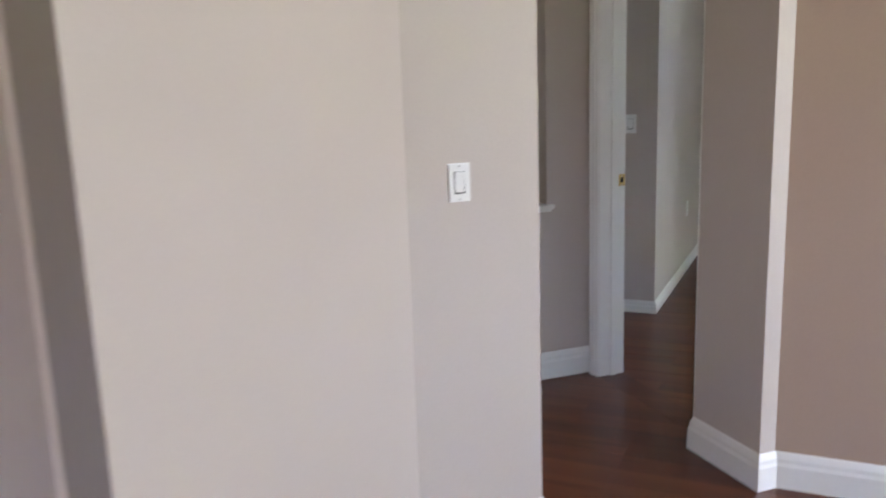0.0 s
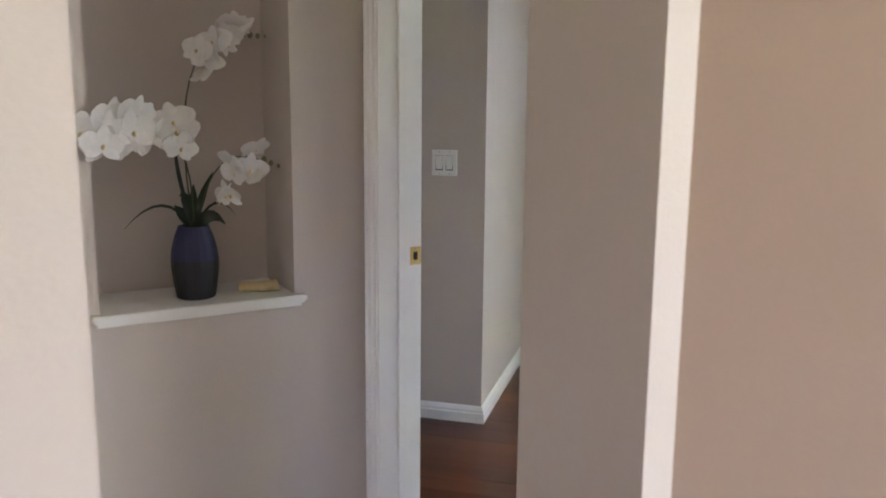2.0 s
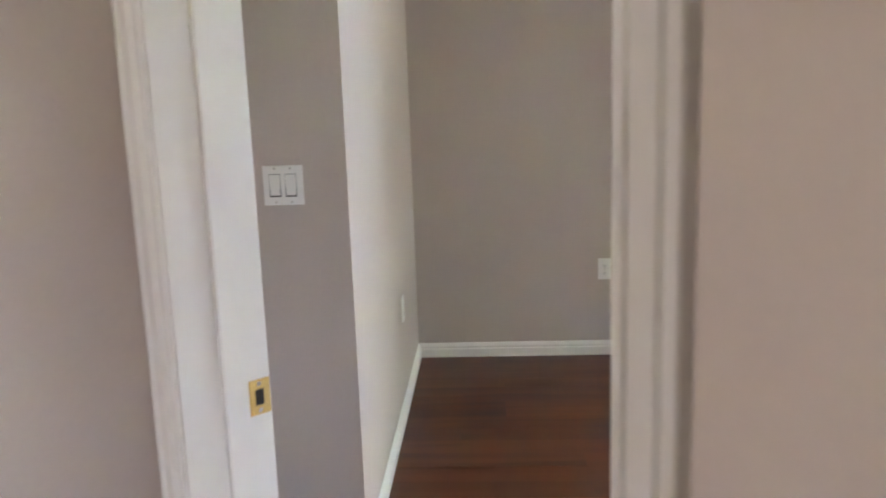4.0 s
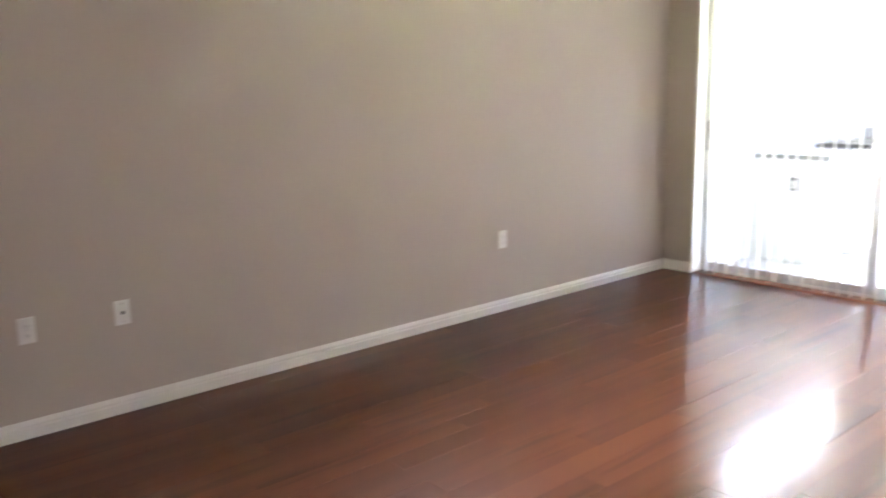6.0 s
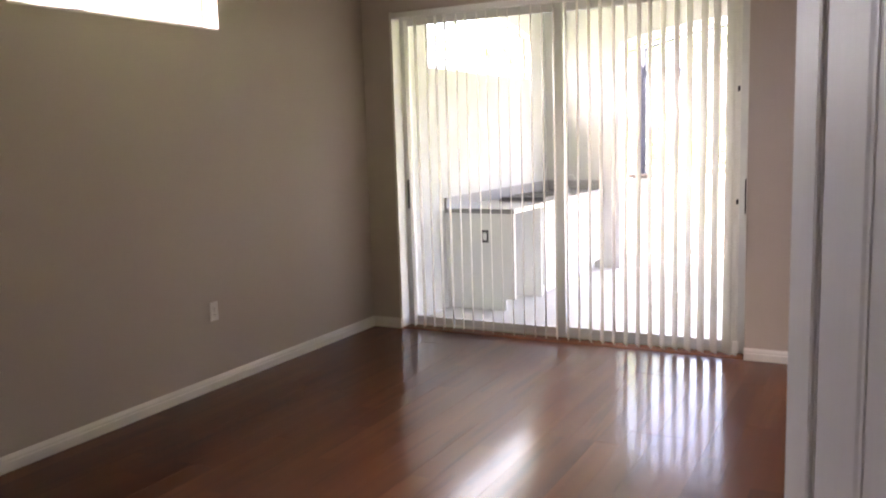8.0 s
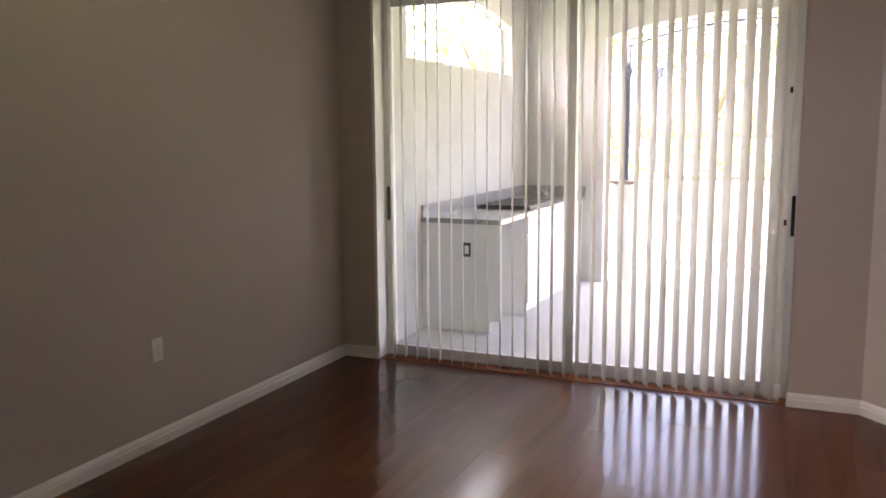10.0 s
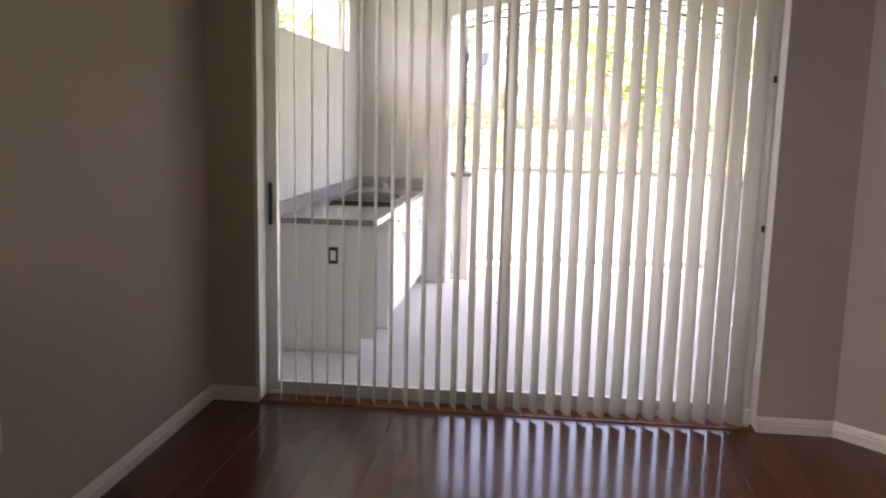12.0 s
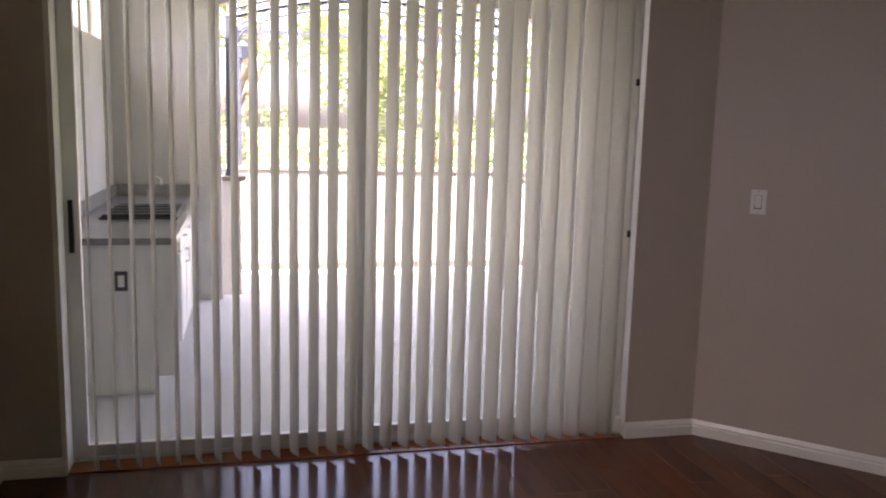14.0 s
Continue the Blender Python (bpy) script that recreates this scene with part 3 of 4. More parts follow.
# ---- sliding glass door ----
def sliding_door():
    t = empty("window_2")
    x0, x1, z1 = 0.245, 2.812, 2.412
    part("jamb", boxes((x0, 5.775, 0.02, x0 + 0.032, 5.855, z1), bevel=0.002), ALU, t)
    part("jamb", boxes((x1 - 0.032, 5.775, 0.02, x1, 5.855, z1), bevel=0.002), ALU, t)
    part("head", boxes((x0 + 0.032, 5.775, z1 - 0.035, x1 - 0.032, 5.855, z1), bevel=0.002), ALU, t)
    part("track", boxes((x0, 5.775, -0.02, x1, 5.855, 0.022), (x0, 5.785, 0.022, x1, 5.790, 0.034), (x0, 5.822, 0.022, x1, 5.827, 0.034)), ALU, t)
    for a, b, y, hx in ((x0 + 0.020, 1.565, 5.780, x0 + 0.048), (1.500, x1 - 0.020, 5.816, x1 - 0.018)):
        leaf = part("door_leaf", boxes((a, y, 0.034, a + 0.062, y + 0.033, z1 - 0.030), (b - 0.062, y, 0.034, b, y + 0.033, z1 - 0.030),
                                       (a + 0.062, y, 0.034, b - 0.062, y + 0.033, 0.076), (a + 0.062, y, z1 - 0.095, b - 0.062, y + 0.033, z1 - 0.030), bevel=0.002), ALU, t)
        g = part("pane", boxes((a + 0.062, y + 0.015, 0.076, b - 0.062, y + 0.021, z1 - 0.095)), GLASS, leaf)
        g.visible_shadow = False
        part("pull", boxes((hx - 0.010, (y if y < 5.8 else 5.775) - 0.012, 0.93, hx + 0.010, y if y < 5.8 else 5.775, 1.155), bevel=0.003), BLACKP, leaf, "black recessed pull handle")
    return tagged(t, "white aluminium sliding glass door with two leaves", "sliding door", kind="structure")


sliding_door()
tagged(obj("threshold", boxes((0.245, 5.655, -0.02, 2.812, 5.777, 0.006), bevel=0.002), THRESH), "reddish wood threshold strip below the blinds", "threshold", kind="structure")
# white returns of the opening
for i, r in enumerate(((0.245, 5.652, 0, 0.266, 5.775, 2.412), (2.808, 5.652, 0, 2.812, 5.775, 2.412))):
    tagged(obj("trim", boxes(r), TRIM), "white painted return of the door opening", "trim", kind="structure")


# ---- vertical blinds ----
def blinds():
    t = empty("vertical_blinds", Matrix.Translation((0, 5.664, 0)))
    part("headrail", boxes((0.27, -0.022, 2.362, 2.80, 0.022, 2.405), bevel=0.003), ALU, t)
    part("valance_clip", boxes((0.5, -0.026, 2.37, 0.53, -0.022, 2.40)), ALU, t)
    w, top, bot, n = 0.089, 2.352, 0.026, 6
    def slat_mesh(bow):
        b = bmesh.new()
        rows = []
        for z in (bot, top):
            row = []
            for k in range(n + 1):
                u = k / n - 0.5
                row.append((u * w, bow * (1 - 4 * u * u), z))
            rows.append(row)
        fr = [[b.verts.new((x, y - 0.0004, z)) for x, y, z in r] for r in rows]
        bk = [[b.verts.new((x, y + 0.0004, z)) for x, y, z in r] for r in rows]
        for s, flip in ((fr, 0), (bk, 1)):
            for k in range(n):
                q = (s[0][k], s[0][k + 1], s[1][k + 1], s[1][k])
                b.faces.new(q[::-1] if flip else q)
        for k in range(n):
            b.faces.new((fr[0][k], bk[0][k], bk[0][k + 1], fr[0][k + 1]))
            b.faces.new((fr[1][k], fr[1][k + 1], bk[1][k + 1], bk[1][k]))
        b.faces.new((fr[0][0], fr[1][0], bk[1][0], bk[0][0]))
        b.faces.new((fr[0][n], bk[0][n], bk[1][n], fr[1][n]))
        return b
    first = part("slat", slat_mesh(0.005), SLAT, t, "", True)
    rng = random.Random(4)
    for i in range(30):
        x = min(0.381 + 0.0828 * i, 2.736)
        o = first if i == 0 else first.copy()
        if i:
            scene.collection.objects.link(o)
        # slats stand ajar at one end and turn nearly shut towards the other
        turn = 90 + np.interp(x, (0.38, 0.9, 1.5, 2.2, 2.6, 2.72), (16, 20, 27, 34, 41, 48)) + rng.uniform(-2, 2)
        o.matrix_basis = pose(x, 0, 0, rng.uniform(-0.15, 0.15), rng.uniform(-0.25, 0.25), turn)
        part("carrier", boxes((x - 0.006, -0.003, 2.34, x + 0.006, 0.003, 2.364)), ALU, t)
    cord = [(2.755, -0.032, 2.36), (2.757, -0.034, 1.6), (2.760, -0.034, 0.9), (2.758, -0.030, 0.12)]
    part("cord", tube(cord, 0.0014, 6), PLATE, t)
    for z in (1.72, 1.02):
        part("cord_clip", boxes((2.752, -0.042, z - 0.016, 2.766, -0.028, z + 0.016), bevel=0.002), BLACKP, t, "small dark cord clip")
    part("tension_weight", boxes((2.745, -0.045, 0.045, 2.775, -0.022, 0.12), bevel=0.004), PLATE, t)
    return tagged(t, "ivory vertical blinds with slats turned half open", "blinds")


blinds()

# ---- switches and outlets of the room and hall ----
rocker_switch((2.046, -0.185, 1.193), (1, 0), 2, "white double rocker switch on the dark wall by the door")
outlet((0, 1.016, 0.475), (1, 0), jack=False, label="white decorator wall plate near the back corner")
outlet((0, 1.425, 0.475), (1, 0), jack=True, label="white cable jack plate on the long wall")
outlet((0, 3.877, 0.475), (1, 0), label="white duplex power outlet on the long wall")
outlet((0.75, 0, 0.475), (0, 1), label="white power outlet on the short back wall")
rocker_switch((3.342, 5.493, 1.186), (-1, -1), 1, "white rocker switch on the angled wall by the sliding door")
rocker_switch((4.995, -0.045, 1.199), (1, 1), 1, "white rocker switch on the pale hall wall")


# ---- niche sill, vase, orchid, driftwood ----
NF, _ = line_frame((3.88, -0.79), (3.21, -0.12))
SILLZ = 0.872
b = boxes((0.142, -0.030, SILLZ - 0.004, 0.745, 0.27, SILLZ + 0.014), bevel=0.004)
for r in ((0.157, -0.016, SILLZ - 0.020, 0.730, 0.0, SILLZ - 0.004), (0.150, -0.023, SILLZ - 0.010, 0.737, 0.0, SILLZ - 0.004)):
    box(b, *r)
bmesh.ops.transform(b, verts=b.verts, matrix=NF)
tagged(obj("niche_sill", b, TRIM), "white moulded sill of the wall niche", "sill", kind="structure")


def vase(m):
    prof = [(0.053, 0), (0.056, 0.004), (0.063, 0.045), (0.068, 0.085), (0.0685, 0.115), (0.065, 0.145), (0.056, 0.180), (0.046, 0.206), (0.044, 0.212), (0.038, 0.212), (0.035, 0.20)]
    t = empty("vase", m)
    part("lower_body", lathe(prof[:5], 20), VASELOW, t, "matt black lower half")
    part("upper_body", lathe(prof[4:], 20), VASE, t, "dark navy upper half")
    return tagged(t, "navy and black faceted ceramic vase on the niche sill", "vase")


def petal(length, width, cup=0.15, seg=5):
    b = bmesh.new()
    rows = []
    for i in range(seg + 1):
        u = i / seg
        wd = width * math.sin(math.pi * min(1, 0.12 + 0.86 * u)) ** 0.7 * 0.5
        if i == seg:
            wd = width * 0.12
        rows.append([b.verts.new((s * wd, u * length, cup * length * (u * u) - 0.10 * abs(s) * wd)) for s in (-1, 0, 1)])
    for a, c in zip(rows, rows[1:]):
        for k in range(2):
            b.faces.new((a[k], a[k + 1], c[k + 1], c[k]))
    return b


def flower(m, size, parent, rng):
    b = bmesh.new()
    for ang, ln, wd, cup in ((90, 0.50, 0.34, .1), (215, 0.48, 0.32, .1), (325, 0.48, 0.32, .1), (8, 0.56, 0.58, .05), (172, 0.56, 0.58, .05)):
        p = petal(size * ln * rng.uniform(.92, 1.08), size * wd * rng.uniform(.92, 1.08), cup + rng.uniform(-.12, .12))
        bmesh.ops.transform(p, verts=p.verts, matrix=pose(0, 0, 0, 0, 0, ang - 90 + rng.uniform(-6, 6)))
        merge(b, p)
    bmesh.ops.transform(b, verts=b.verts, matrix=m)
    f = part("flower", b, PETAL, parent, "", True)
    c = bmesh.new()
    bmesh.ops.create_icosphere(c, subdivisions=1, radius=size * 0.05)
    bmesh.ops.transform(c, verts=c.verts, matrix=m @ Matrix.Translation((0, -size * 0.05, size * 0.06)) @ Matrix.Diagonal((1, 1.5, 1, 1)))
    part("lip", c, LIP, f, "orange centre")


def bez(p0, p1, p2, n=12):
    return [(1 - k / n) ** 2 * Vector(p0) + 2 * (k / n) * (1 - k / n) * Vector(p1) + (k / n) ** 2 * Vector(p2) for k in range(n + 1)]


def strap_leaf(pts, width, parent):
    b = bmesh.new()
    rows = []
    n = len(pts) - 1
    for i, p in enumerate(pts):
        d = (pts[min(i + 1, n)] - pts[max(i - 1, 0)]).normalized()
        s = d.cross(Vector((0.3, -1, 0.2))).normalized()
        wd = width * max(0.05, math.sin(math.pi * min(0.97, 0.15 + 0.85 * i / n))) * 0.5
        up = s.cross(d).normalized() * wd * 0.25
        rows.append([b.verts.new(p - s * wd + up), b.verts.new(p), b.verts.new(p + s * wd + up)])
    for a, c in zip(rows, rows[1:]):
        for k in range(2):
            b.faces.new((a[k], a[k + 1], c[k + 1], c[k]))
    part("leaf", b, LEAFDARK, parent, "", True)


def orchid(m):
    """Local x to the right along the niche, y into the niche, z up from the vase's foot."""
    t = empty("orchid_plant", m)
    rng = random.Random(11)
    z0 = 0.19
    sprays = [
        (bez((0, 0, z0), (0.02, -0.02, 0.64), (-0.31, -0.12, 0.46), 14), 16, 0.116, 0.40, None),
        (bez((0.005, 0.01, z0), (-0.07, 0.02, 0.78), (0.17, -0.01, 0.755), 14), 11, 0.098, 0.60, None),
        (bez((0.01, 0, z0), (0.05, 0.0, 0.46), (0.195, -0.03, 0.40), 12), 7, 0.092, 0.0, [Vector((0.165, -0.04, 0.41)), Vector((0.115, -0.05, 0.37)), Vector((0.06, -0.06, 0.275))]),
    ]
    for pts, cnt, size, start, hang in sprays:
        part("stem", tube(pts, 0.0028, 6, 0.5), STEM, t)
        along = hang or pts
        n = len(along) - 1
        for k in range(cnt):
            u = start + (1 - start) * (k + 0.2) / cnt
            i = min(n - 1, int(u * n))
            p = along[i].lerp(along[i + 1], u * n - i)
            off = Vector((rng.uniform(-.02, .02), rng.uniform(-.055, -.012), rng.uniform(-.040, .035)))
            # the two upper-side sprays are seen more from the side
            side, tip = (42, 20) if size > 0.1 else (85, 48)
            turn = pose(0, 0, 0, 90 + rng.uniform(-tip, tip), 0, 0)
            mm = Matrix.Translation(p + off) @ pose(0, 0, 0, 0, 0, rng.uniform(-side, side)) @ turn @ pose(0, 0, 0, 0, 0, rng.uniform(-25, 25))
            flower(mm, size * rng.uniform(.85, 1.1), t, rng)
        for k in range(3):
            bud = bmesh.new()
            bmesh.ops.create_icosphere(bud, subdivisions=1, radius=0.009 - 0.0015 * k)
            e = pts[-1] + (pts[-1] - pts[-2]).normalized() * (0.012 + 0.022 * k) + Vector((0, 0, rng.uniform(-.006, .006)))
            bmesh.ops.transform(bud, verts=bud.verts, matrix=Matrix.Translation(e) @ Matrix.Diagonal((1, 1, 1.3, 1)))
            part("bud", bud, BUD, t, "pale green bud", True)
    for p1, p2, wd in (((-0.02, 0, 0.32), (-0.035, 0.0, 0.30), 0.035), ((0.02, 0.0, 0.30), (0.065, 0.01, 0.365), 0.024), ((0.04, -0.02, 0.27), (0.085, -0.03, 0.215), 0.040),
                       ((-0.08, -0.01, 0.345), (-0.195, -0.02, 0.215), 0.009), ((0.07, 0.01, 0.33), (0.125, 0.0, 0.235), 0.008), ((-0.05, 0.02, 0.40), (-0.035, 0.02, 0.47), 0.014),
                       ((0.0, 0.0, 0.30), (0.01, 0.02, 0.33), 0.028), ((-0.03, 0.02, 0.25), (-0.045, 0.03, 0.27), 0.036)):
        strap_leaf(bez((0, 0, 0.20), p1, p2, 8), wd, t)
    return tagged(t, "white artificial orchid sprays with dark strap leaves", "flowers")


vase_m = NF @ Matrix.Translation((0.446, 0.10, SILLZ + 0.014))
vase(vase_m)
orchid(vase_m)


def driftwood(m):
    b = bmesh.new()
    pts = [(-0.06, 0.02, 0.018), (-0.03, 0.008, 0.020), (0.0, 0, 0.018), (0.03, -0.004, 0.018), (0.052, -0.006, 0.020)]
    tube(pts, 0.014, 10, 1.6, b)
    for v in b.verts:
        v.co.z *= 0.85
        v.co += Vector(noise.noise_vector(v.co * 60)) * 0.002
    z = min(v.co.z for v in b.verts)
    bmesh.ops.transform(b, verts=b.verts, matrix=m @ Matrix.Translation((0, 0, -z)))
    return tagged(obj("driftwood", b, BONE, smooth=True), "small pale yellow piece of driftwood on the niche sill", "ornament")


driftwood(NF @ Matrix.Translation((0.632, 0.075, SILLZ + 0.014)))

# ---- lanai ----
GZ = -0.16  # lanai floor, a step below the room
DZ = -0.27  # deck beyond the arch
FY = 9.85   # inner face of the far lanai wall
LX = -0.115  # face of the long lanai wall
tagged(obj("lanai_floor", boxes((LX - 0.2, 5.855, -0.45, 4.8, FY + 0.20, GZ)), CONCRETE), "pale grey concrete lanai floor", "floor", kind="structure")


def arch_points(a, b, z0, spring, crown, n=16):
    out = [(a, z0), (a, spring)]
    for k in range(1, n):
        u = k / n
        out.append((a + (b - a) * u, spring + (crown - spring) * math.sin(math.pi * u) ** 0.8))
    return out + [(b, spring), (b, z0)]


def arch_wall(name, m, length, z1, hole, thick, material, label, z0=-0.4):
    """A wall in local x, z with one arched hole, cut out in strips."""
    a, b, hz, spring, crown = hole
    bm = boxes((0, 0, z0, a, thick, z1), (b, 0, z0, length, thick, z1))
    if hz > z0:
        box(bm, a, 0, z0, b, thick, hz)
    pts = arch_points(a, b, hz, spring, crown)[1:-1]
    for (xa, za), (xb, zb) in zip(pts, pts[1:]):
        q = []
        for y in (0, thick):
            q.append([bm.verts.new((xa, y, za)), bm.verts.new((xb, y, zb)), bm.verts.new((xb, y, z1)), bm.verts.new((xa, y, z1))])
        bm.faces.new(q[0])
        bm.faces.new(q[1][::-1])
        bm.faces.new((q[0][1], q[0][0], q[1][0], q[1][1]))
        bm.faces.new((q[0][2], q[1][2], q[1][3], q[0][3]))
    bmesh.ops.transform(bm, verts=bm.verts, matrix=m)
    return tagged(obj(name, bm, material), label, "wall", kind="structure")


# long lanai wall with an arched high window; far wall with the arched opening; unseen side opened for fill
WA = (1.055, 3.565, 2.095, 2.57, 2.72)
mL = line_frame((LX, 5.855), (LX, FY))[0]
arch_wall("wall_lanai_left", mL, FY + 0.2 - 5.855, 3.1, WA, 0.2, STUCCO, "pale textured stucco lanai wall with arched window")
mF = line_frame((LX, FY), (4.8, FY))[0]
arch_wall("wall_lanai_far", mF, 4.8 - LX, 3.1, (0.80 - LX, 3.76 - LX, -0.4, 2.48, 2.69), 0.2, STUCCO, "pale stucco lanai wall with a wide arched opening")
wall("wall_lanai_right", (4.6, FY), (4.6, 5.855), 0.2, [(0.9, 3.0, -0.16, 2.45)], z1=3.1, z0=-0.4, material=STUCCO, label="unseen pale stucco lanai side, opened for added fill light")
tagged(obj("lanai_ceiling", boxes((LX, 5.86, 3.0, 4.6, FY, 3.1)), STUCCO), "pale lanai ceiling", "ceiling", kind="structure")
tagged(obj("house_back_wall", boxes((3.24, 5.80, -0.4, 4.6, 5.90, 3.0), (LX, 5.8556, 2.412, 3.24, 5.875, 3.0), (LX, 5.8556, -0.4, 0.245, 5.875, 2.412), (2.812, 5.8556, -0.4, 3.24, 5.875, 2.412)), STUCCO),
       "pale stucco back wall of the house", "wall", kind="structure")
# unseen roof over the house, its eaves added to keep sun from the high window
tagged(obj("roof", prism([(12.0, -4.0), (12.0, 6.3), (5.2, 6.3), (5.2, 10.2), (-0.6, 10.2), (-0.6, -4.0)], 3.14, 3.26), ROOF), "unseen plain house roof, eaves added to block the sun", "roof", kind="structure")


def arched_window():
    t = empty("window_3")
    pts = arch_points(*WA)
    c = Vector((2.31, 0, 2.36))
    b = bmesh.new()
    inner = [((x - c.x) * 0.965 + c.x, (z - c.z) * 0.90 + c.z) for x, z in pts]
    n = len(pts)
    for y0, y1 in ((0.10, 0.14),):
        v = [[b.verts.new((x, y, z)) for x, z in ring] for ring in (pts, inner) for y in (y0, y1)]
        for i in range(n):
            j = (i + 1) % n
            b.faces.new((v[0][i], v[0][j], v[2][j], v[2][i]))
            b.faces.new((v[1][i], v[3][i], v[3][j], v[1][j]))
            b.faces.new((v[2][i], v[2][j], v[3][j], v[3][i]))
    bmesh.ops.transform(b, verts=b.verts, matrix=mL)
    part("window_frame", b, ALU, t)
    part("mullion", boxes((2.295, 0.105, 2.11, 2.325, 0.135, 2.69), m=mL), ALU, t)
    g = bmesh.new()
    g.faces.new([g.verts.new((x, 0.12, z)) for x, z in inner])
    r = bmesh.ops.extrude_face_region(g, geom=g.faces[:])
    bmesh.ops.translate(g, verts=[e for e in r["geom"] if isinstance(e, bmesh.types.BMVert)], vec=(0, 0.005, 0))
    bmesh.ops.transform(g, verts=g.verts, matrix=mL)
    p = part("pane", g, GLASS, t)
    p.visible_shadow = False
    return tagged(t, "arched high window in the lanai wall, bright with daylight", "window", kind="structure")


arched_window()

# ---- outdoor kitchen counter ----
CX, CY0, CY1, CT = 0.575, 7.15, FY, 0.80
BAY = 7.93  # end of the empty appliance bay
CB = CT - 0.042 - GZ  # cabinet height


def cabinet(y0, y1, doors, label, group="outdoor kitchen units"):
    """White base unit: plinth, body, a row of drawers over a row of doors."""
    t = empty("cabinet", Matrix.Translation((0, y0, GZ)))
    w = y1 - y0
    part("body", boxes((LX, 0.001, 0.105, CX - 0.02, w - 0.001, CB)), CABW, t)
    part("plinth", boxes((LX, 0.001, 0, CX - 0.08, w - 0.001, 0.105)), CABW, t)
    top, dr = CB - 0.185, CB - 0.172
    for k in range(doors):
        a, c = w * k / doors + 0.005, w * (k + 1) / doors - 0.005
        d = part("door", boxes((CX - 0.02, a, 0.118, CX - 0.002, c, top), bevel=0.002), CABW, t)
        part("inset", boxes((CX - 0.003, a + 0.05, 0.168, CX + 0.001, c - 0.05, top - 0.05), bevel=0.001), CABW, d)
        hy = c - 0.032 if k % 2 == 0 else a + 0.032
        part("handle", tube([Vector((CX - 0.002, hy, top - 0.03)), Vector((CX + 0.024, hy, top - 0.035)), Vector((CX + 0.026, hy, top - 0.08)), Vector((CX + 0.024, hy, top - 0.125)), Vector((CX - 0.002, hy, top - 0.13))], 0.005, 8), STEEL, d, "steel bow handle", True)
        d = part("drawer", boxes((CX - 0.02, a, dr, CX - 0.002, c, CB - 0.012), bevel=0.002), CABW, t)
        my, mz = (a + c) / 2, (dr + CB) / 2
        part("handle", tube([Vector((CX - 0.002, my - 0.05, mz)), Vector((CX + 0.024, my - 0.045, mz)), Vector((CX + 0.026, my, mz)), Vector((CX + 0.024, my + 0.045, mz)), Vector((CX - 0.002, my + 0.05, mz))], 0.005, 8), STEEL, d, "steel bow handle", True)
    return tagged(t, label, "cabinet", group)


end_unit = empty("cabinet", Matrix.Translation((0, CY0, GZ)))
part("end_panel", boxes((LX, 0, 0.117, CX + 0.015, 0.022, CB), bevel=0.0015), CABW, end_unit)
part("inner_panel", boxes((LX, BAY - CY0 - 0.022, 0.0, CX - 0.02, BAY - CY0 - 0.002, CB)), CABW, end_unit)
part("back_panel", boxes((LX, 0.022, 0.0, LX + 0.015, BAY - CY0 - 0.022, CB)), CABW, end_unit)
part("toe_board", boxes((LX, 0.03, 0.0, CX - 0.09, 0.05, 0.116), bevel=0.002), CABW, end_unit)
tagged(end_unit, "white outdoor cabinet end with an empty appliance bay", "cabinet", "outdoor kitchen units")
UM = (BAY + CY1) / 2
cabinet(BAY, UM - 0.001, 2, "white outdoor cabinet with doors and drawers under the cooktop")
cabinet(UM + 0.001, CY1 - 0.002, 2, "white outdoor cabinet with doors and drawers under the sink")
tagged(obj("countertop", boxes((LX + 0.001, CY0 - 0.025, CT - 0.04, CX + 0.03, CY1 - 0.001, CT), (LX + 0.001, CY0 - 0.02, CT, LX + 0.025, CY1 - 0.001, CT + 0.10), (LX + 0.025, CY1 - 0.026, CT, CX + 0.03, CY1 - 0.001, CT + 0.10), bevel=0.003), GRANITE),
       "grey granite countertop with backsplash", "countertop")


def cooktop():
    t = empty("cooktop", Matrix.Translation((0.295, 8.44, CT)))
    part("tray", boxes((-0.26, -0.40, 0, 0.26, 0.40, 0.012), bevel=0.004), BLACKP, t)
    for k in range(9):
        y = -0.36 + 0.09 * k
        part("grate_bar", boxes((-0.24, y - 0.014, 0.012, 0.24, y + 0.014, 0.032), bevel=0.004), STEEL if k % 2 else BLACKP, t)
    for x in (-0.235, 0.235):
        part("grate_rail", boxes((x - 0.008, -0.385, 0.012, x + 0.008, 0.385, 0.028), bevel=0.003), BLACKP, t)
    return tagged(t, "dark grill cooktop with metal bars set on the counter", "cooktop")


def faucet():
    t = empty("faucet", Matrix.Translation((0.20, 9.70, CT)))
    part("base", lathe([(0.024, 0), (0.024, 0.02), (0.015, 0.035), (0.013, 0.05)], 18), STEEL, t, "", True)
    pts = [Vector((0, 0, 0.04)), Vector((0, 0, 0.12))] + [Vector((0.05 - 0.05 * math.cos(a), -0.01, 0.12 + 0.055 * math.sin(a))) for a in [math.pi * k / 10 for k in range(1, 10)]] + [Vector((0.10, -0.01, 0.10))]
    part("spout", tube(pts, 0.008, 10), STEEL, t, "", True)
    part("lever", tube([Vector((-0.01, -0.02, 0.045)), Vector((-0.035, -0.05, 0.07))], 0.006, 8, 0.7), STEEL, t, "", True)
    return tagged(t, "small chrome gooseneck faucet at the back of the counter", "faucet")


cooktop()
faucet()


